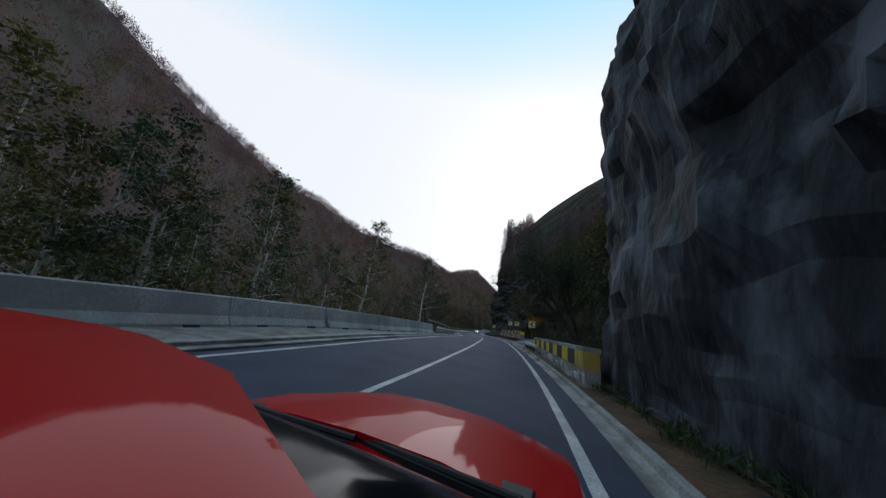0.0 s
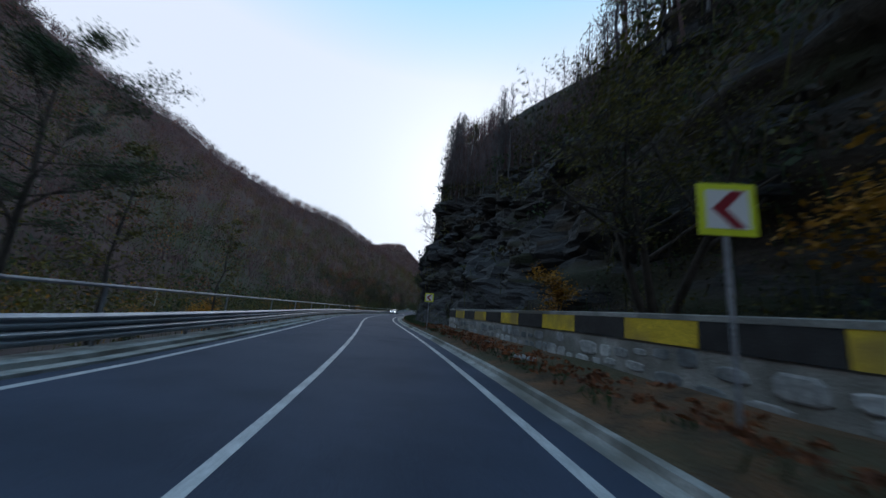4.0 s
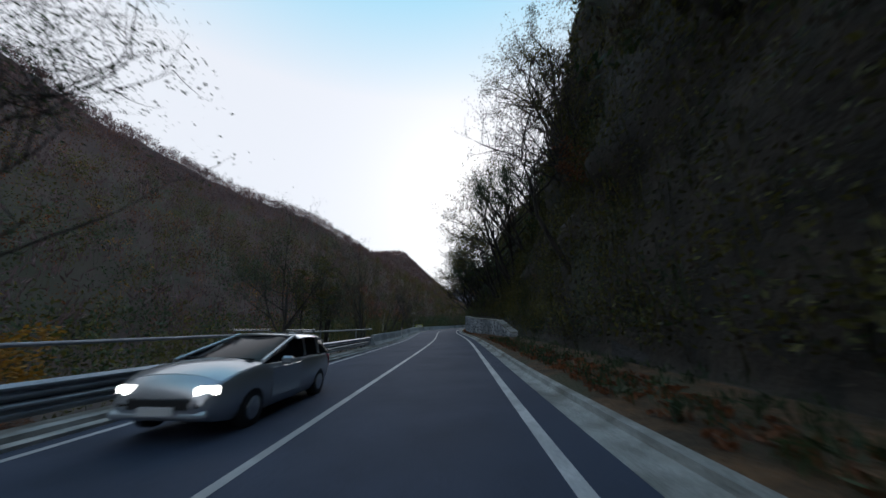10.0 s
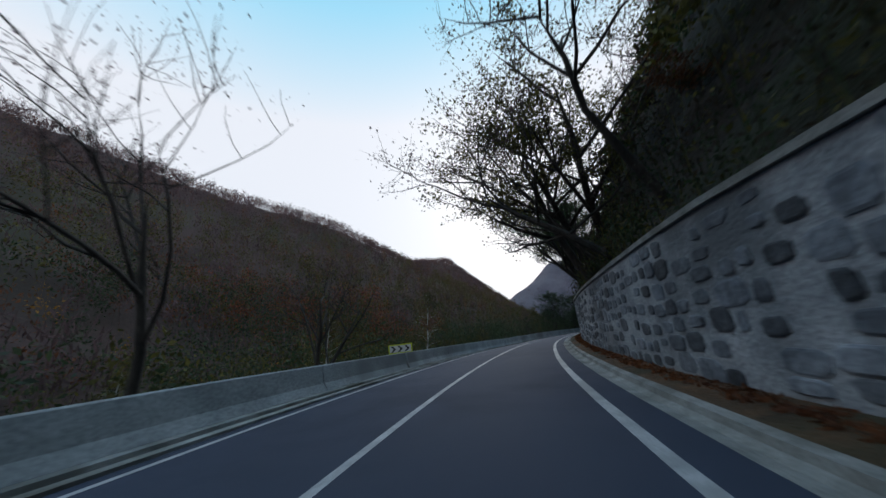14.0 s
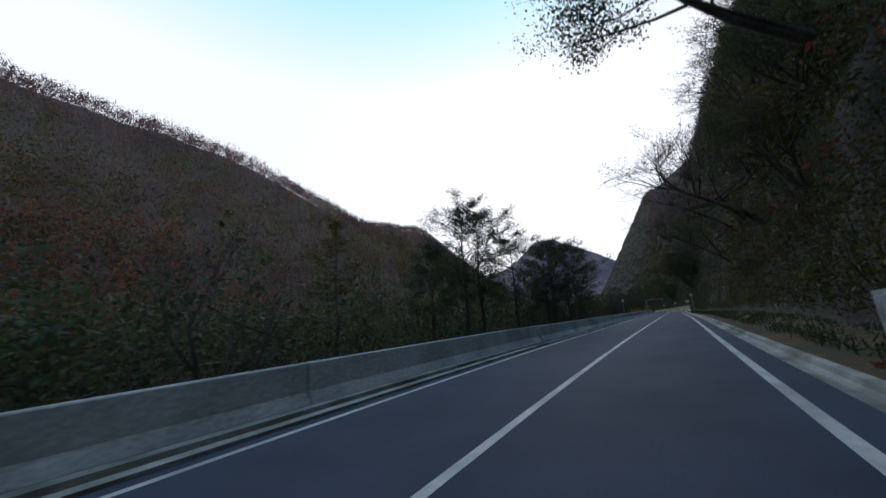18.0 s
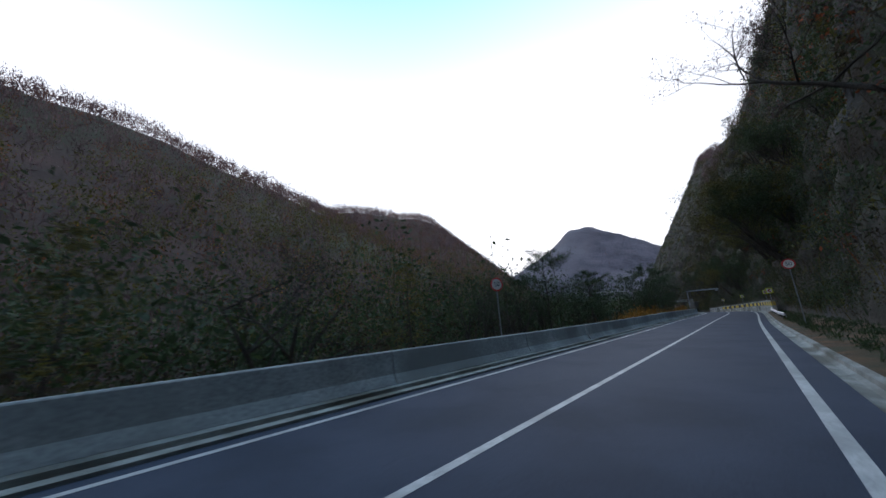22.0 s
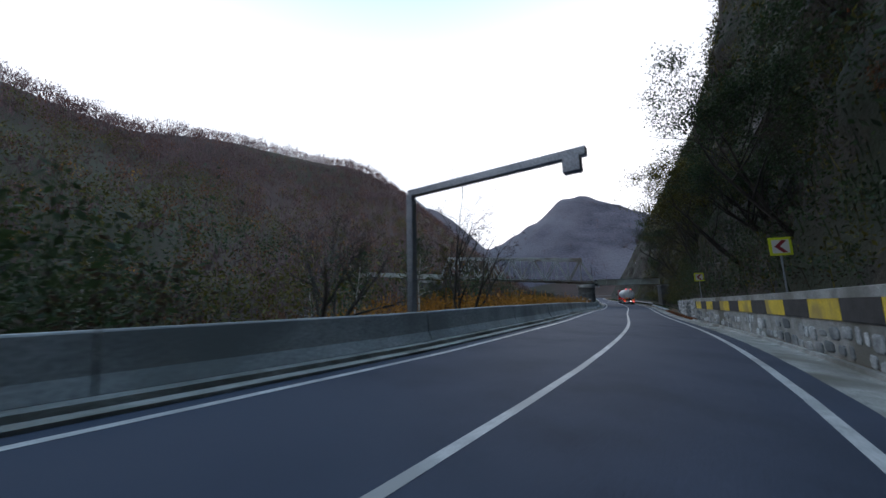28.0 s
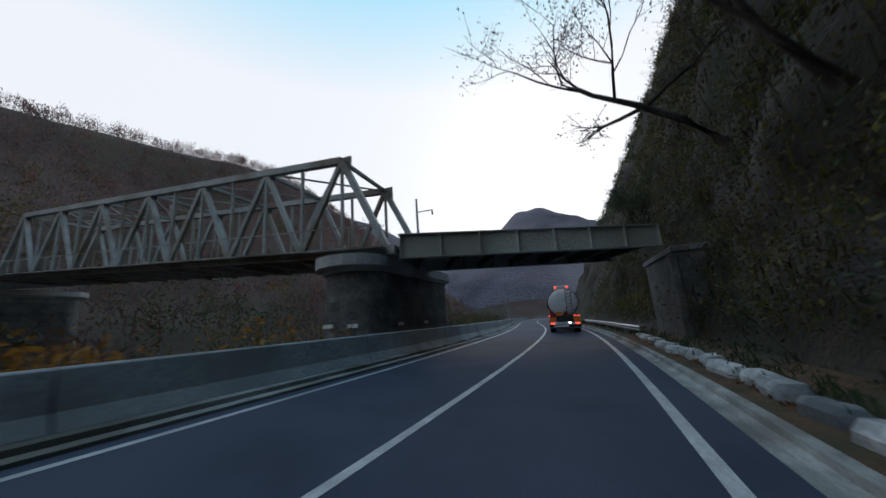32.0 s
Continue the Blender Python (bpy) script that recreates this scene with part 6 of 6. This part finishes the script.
hatchback("red_hatchback", M_RED, tilt(0.52, 1.93, -6), "glossy red hatchback with black wipers on the asphalt")
hatchback("silver_estate_car", M_SILVER, tilt(167.2, -1.9, 180) @ Matrix.Scale(1.06, 4), "silver estate car with roof rails and lit headlamps", True, True)


def tanker(m):
    g = empty("tanker_truck", m)
    n = 28

    def ell(y, k, zc=2.42):
        return [(1.19 * k * math.cos(2 * math.pi * i / n), y, zc + 1.12 * k * math.sin(2 * math.pi * i / n)) for i in range(n)]
    tank = part("tank", loft([ell(.12, .35), ell(.14, .7), ell(.22, .93), ell(.34, 1.0), ell(10.9, 1.0), ell(11.05, .9), ell(11.12, .4)]), M_TANK, g, smooth=True)
    bm = bmesh.new()
    rings = [ell(.30, 1.0), ell(.30, 1.04), ell(.4, 1.04), ell(.4, 1.0)]
    vs = [[bm.verts.new(p) for p in r] for r in rings]
    for a, b in zip(vs, vs[1:] + vs[:1]):
        for i in range(n):
            bm.faces.new((a[i], a[(i + 1) % n], b[(i + 1) % n], b[i]))
    part("rim_band", bm, M_CHROME, tank, "bright steel band")
    for i in range(n):
        p = ell(.29, .985)[i]
        part("bolt", rod((p[0], .26, p[2]), (p[0], .31, p[2]), 0.03, None, 6), M_BLACK, tank)
    part("valve_box", box((1.15, 1.4, .34), (-.05, .95, 3.62), None, 0.04), M_TANK, g, "white top box")
    for x in (-.5, .4):
        part("marker_lamp", box((.16, .05, .1), (x, .23, 3.66)), M_LAMP_R, g)
    bm = bmesh.new()
    for x in (.22, .62):
        add_rod(bm, (x, .1, 1.35), (x, .1, 3.55), 0.025, None, 6)
    for k in range(8):
        add_rod(bm, (.22, .1, 1.5 + k * .27), (.62, .1, 1.5 + k * .27), 0.018, None, 6)
    part("ladder", bm, M_CHROME, g)
    part("chassis", box((.9, 11.5, .28), (0, 6, 1.0), None, 0.02), M_BLACK, g)
    part("rear_panel", box((1.3, .12, .6), (0, .12, 1.1), None, 0.02), M_BLACK, g)
    for x in (-.92, .92):
        part("hazard_plate", box((.5, .03, .36), (x, .02, 1.05)), M_ORANGE, g)
        part("mudguard", box((.62, .05, .55), (x, .2, 0.72), None, 0.02), M_RUBBER, g)
        part("tail_lamp", box((.34, .05, .13), (x * 1.02, -.05, .74), None, 0.02), M_LAMP_R, g)
    part("bumper", box((2.42, .12, .2), (0, 0, .74), None, 0.02), M_TANK, g, "white rear bumper beam")
    part("bumper_lamp", box((.16, .04, .1), (.35, -.06, .78)), M_LAMP_W, g)
    part("number_plate", box((.55, .02, .13), (-.62, -.02, .53)), M_SIGN_W, g)
    part("warning_sign", box((.42, .02, .3), (-.42, .04, 1.5)), M_ORANGE, g)
    t = bmesh.new()
    t.faces.new([t.verts.new(p) for p in ((-.12, .03, 1.5), (.1, .03, 1.28), (.32, .03, 1.5), (.1, .03, 1.72))])
    part("diamond_sign", t, M_SIGN_R, g)
    part("underrun_bar", box((2.3, .1, .1), (0, .05, .42), None, 0.02), M_CHROME, g)
    for y in (1.5, 2.8, 4.1, 9.6, 12.6):
        for x in (-.98, .98):
            wheel(g, x, y, .5, .42)
    for x in (-1.2, 1.2):
        for k in range(9):
            part("side_marker", box((.03, .1, .07), (x * 1.005, .9 + k * 1.15, 1.32 + (.0 if x < 0 else .0))), M_LAMP_R, g)
        part("side_guard", box((.04, 4.2, .4), (x * .98, 7.0, .8), None, 0.01), M_CHROME, g)
    part("cab", box((2.46, 2.1, 2.7), (0, 13.0, 2.15), None, 0.12), M_SIGN_R, g, "dark red tractor cab")
    part("windscreen", box((2.2, .04, .9), (0, 14.07, 2.6)), M_GLASS, g)
    for x in (-1.38, 1.38):
        part("mirror", box((.2, .12, .6), (x, 13.9, 2.5), None, 0.04), M_BLACK, g)
    return tagged(g, "white tanker lorry with steel rim and lit tail lamps", "truck")


tanker(tilt(541.0, 1.65))
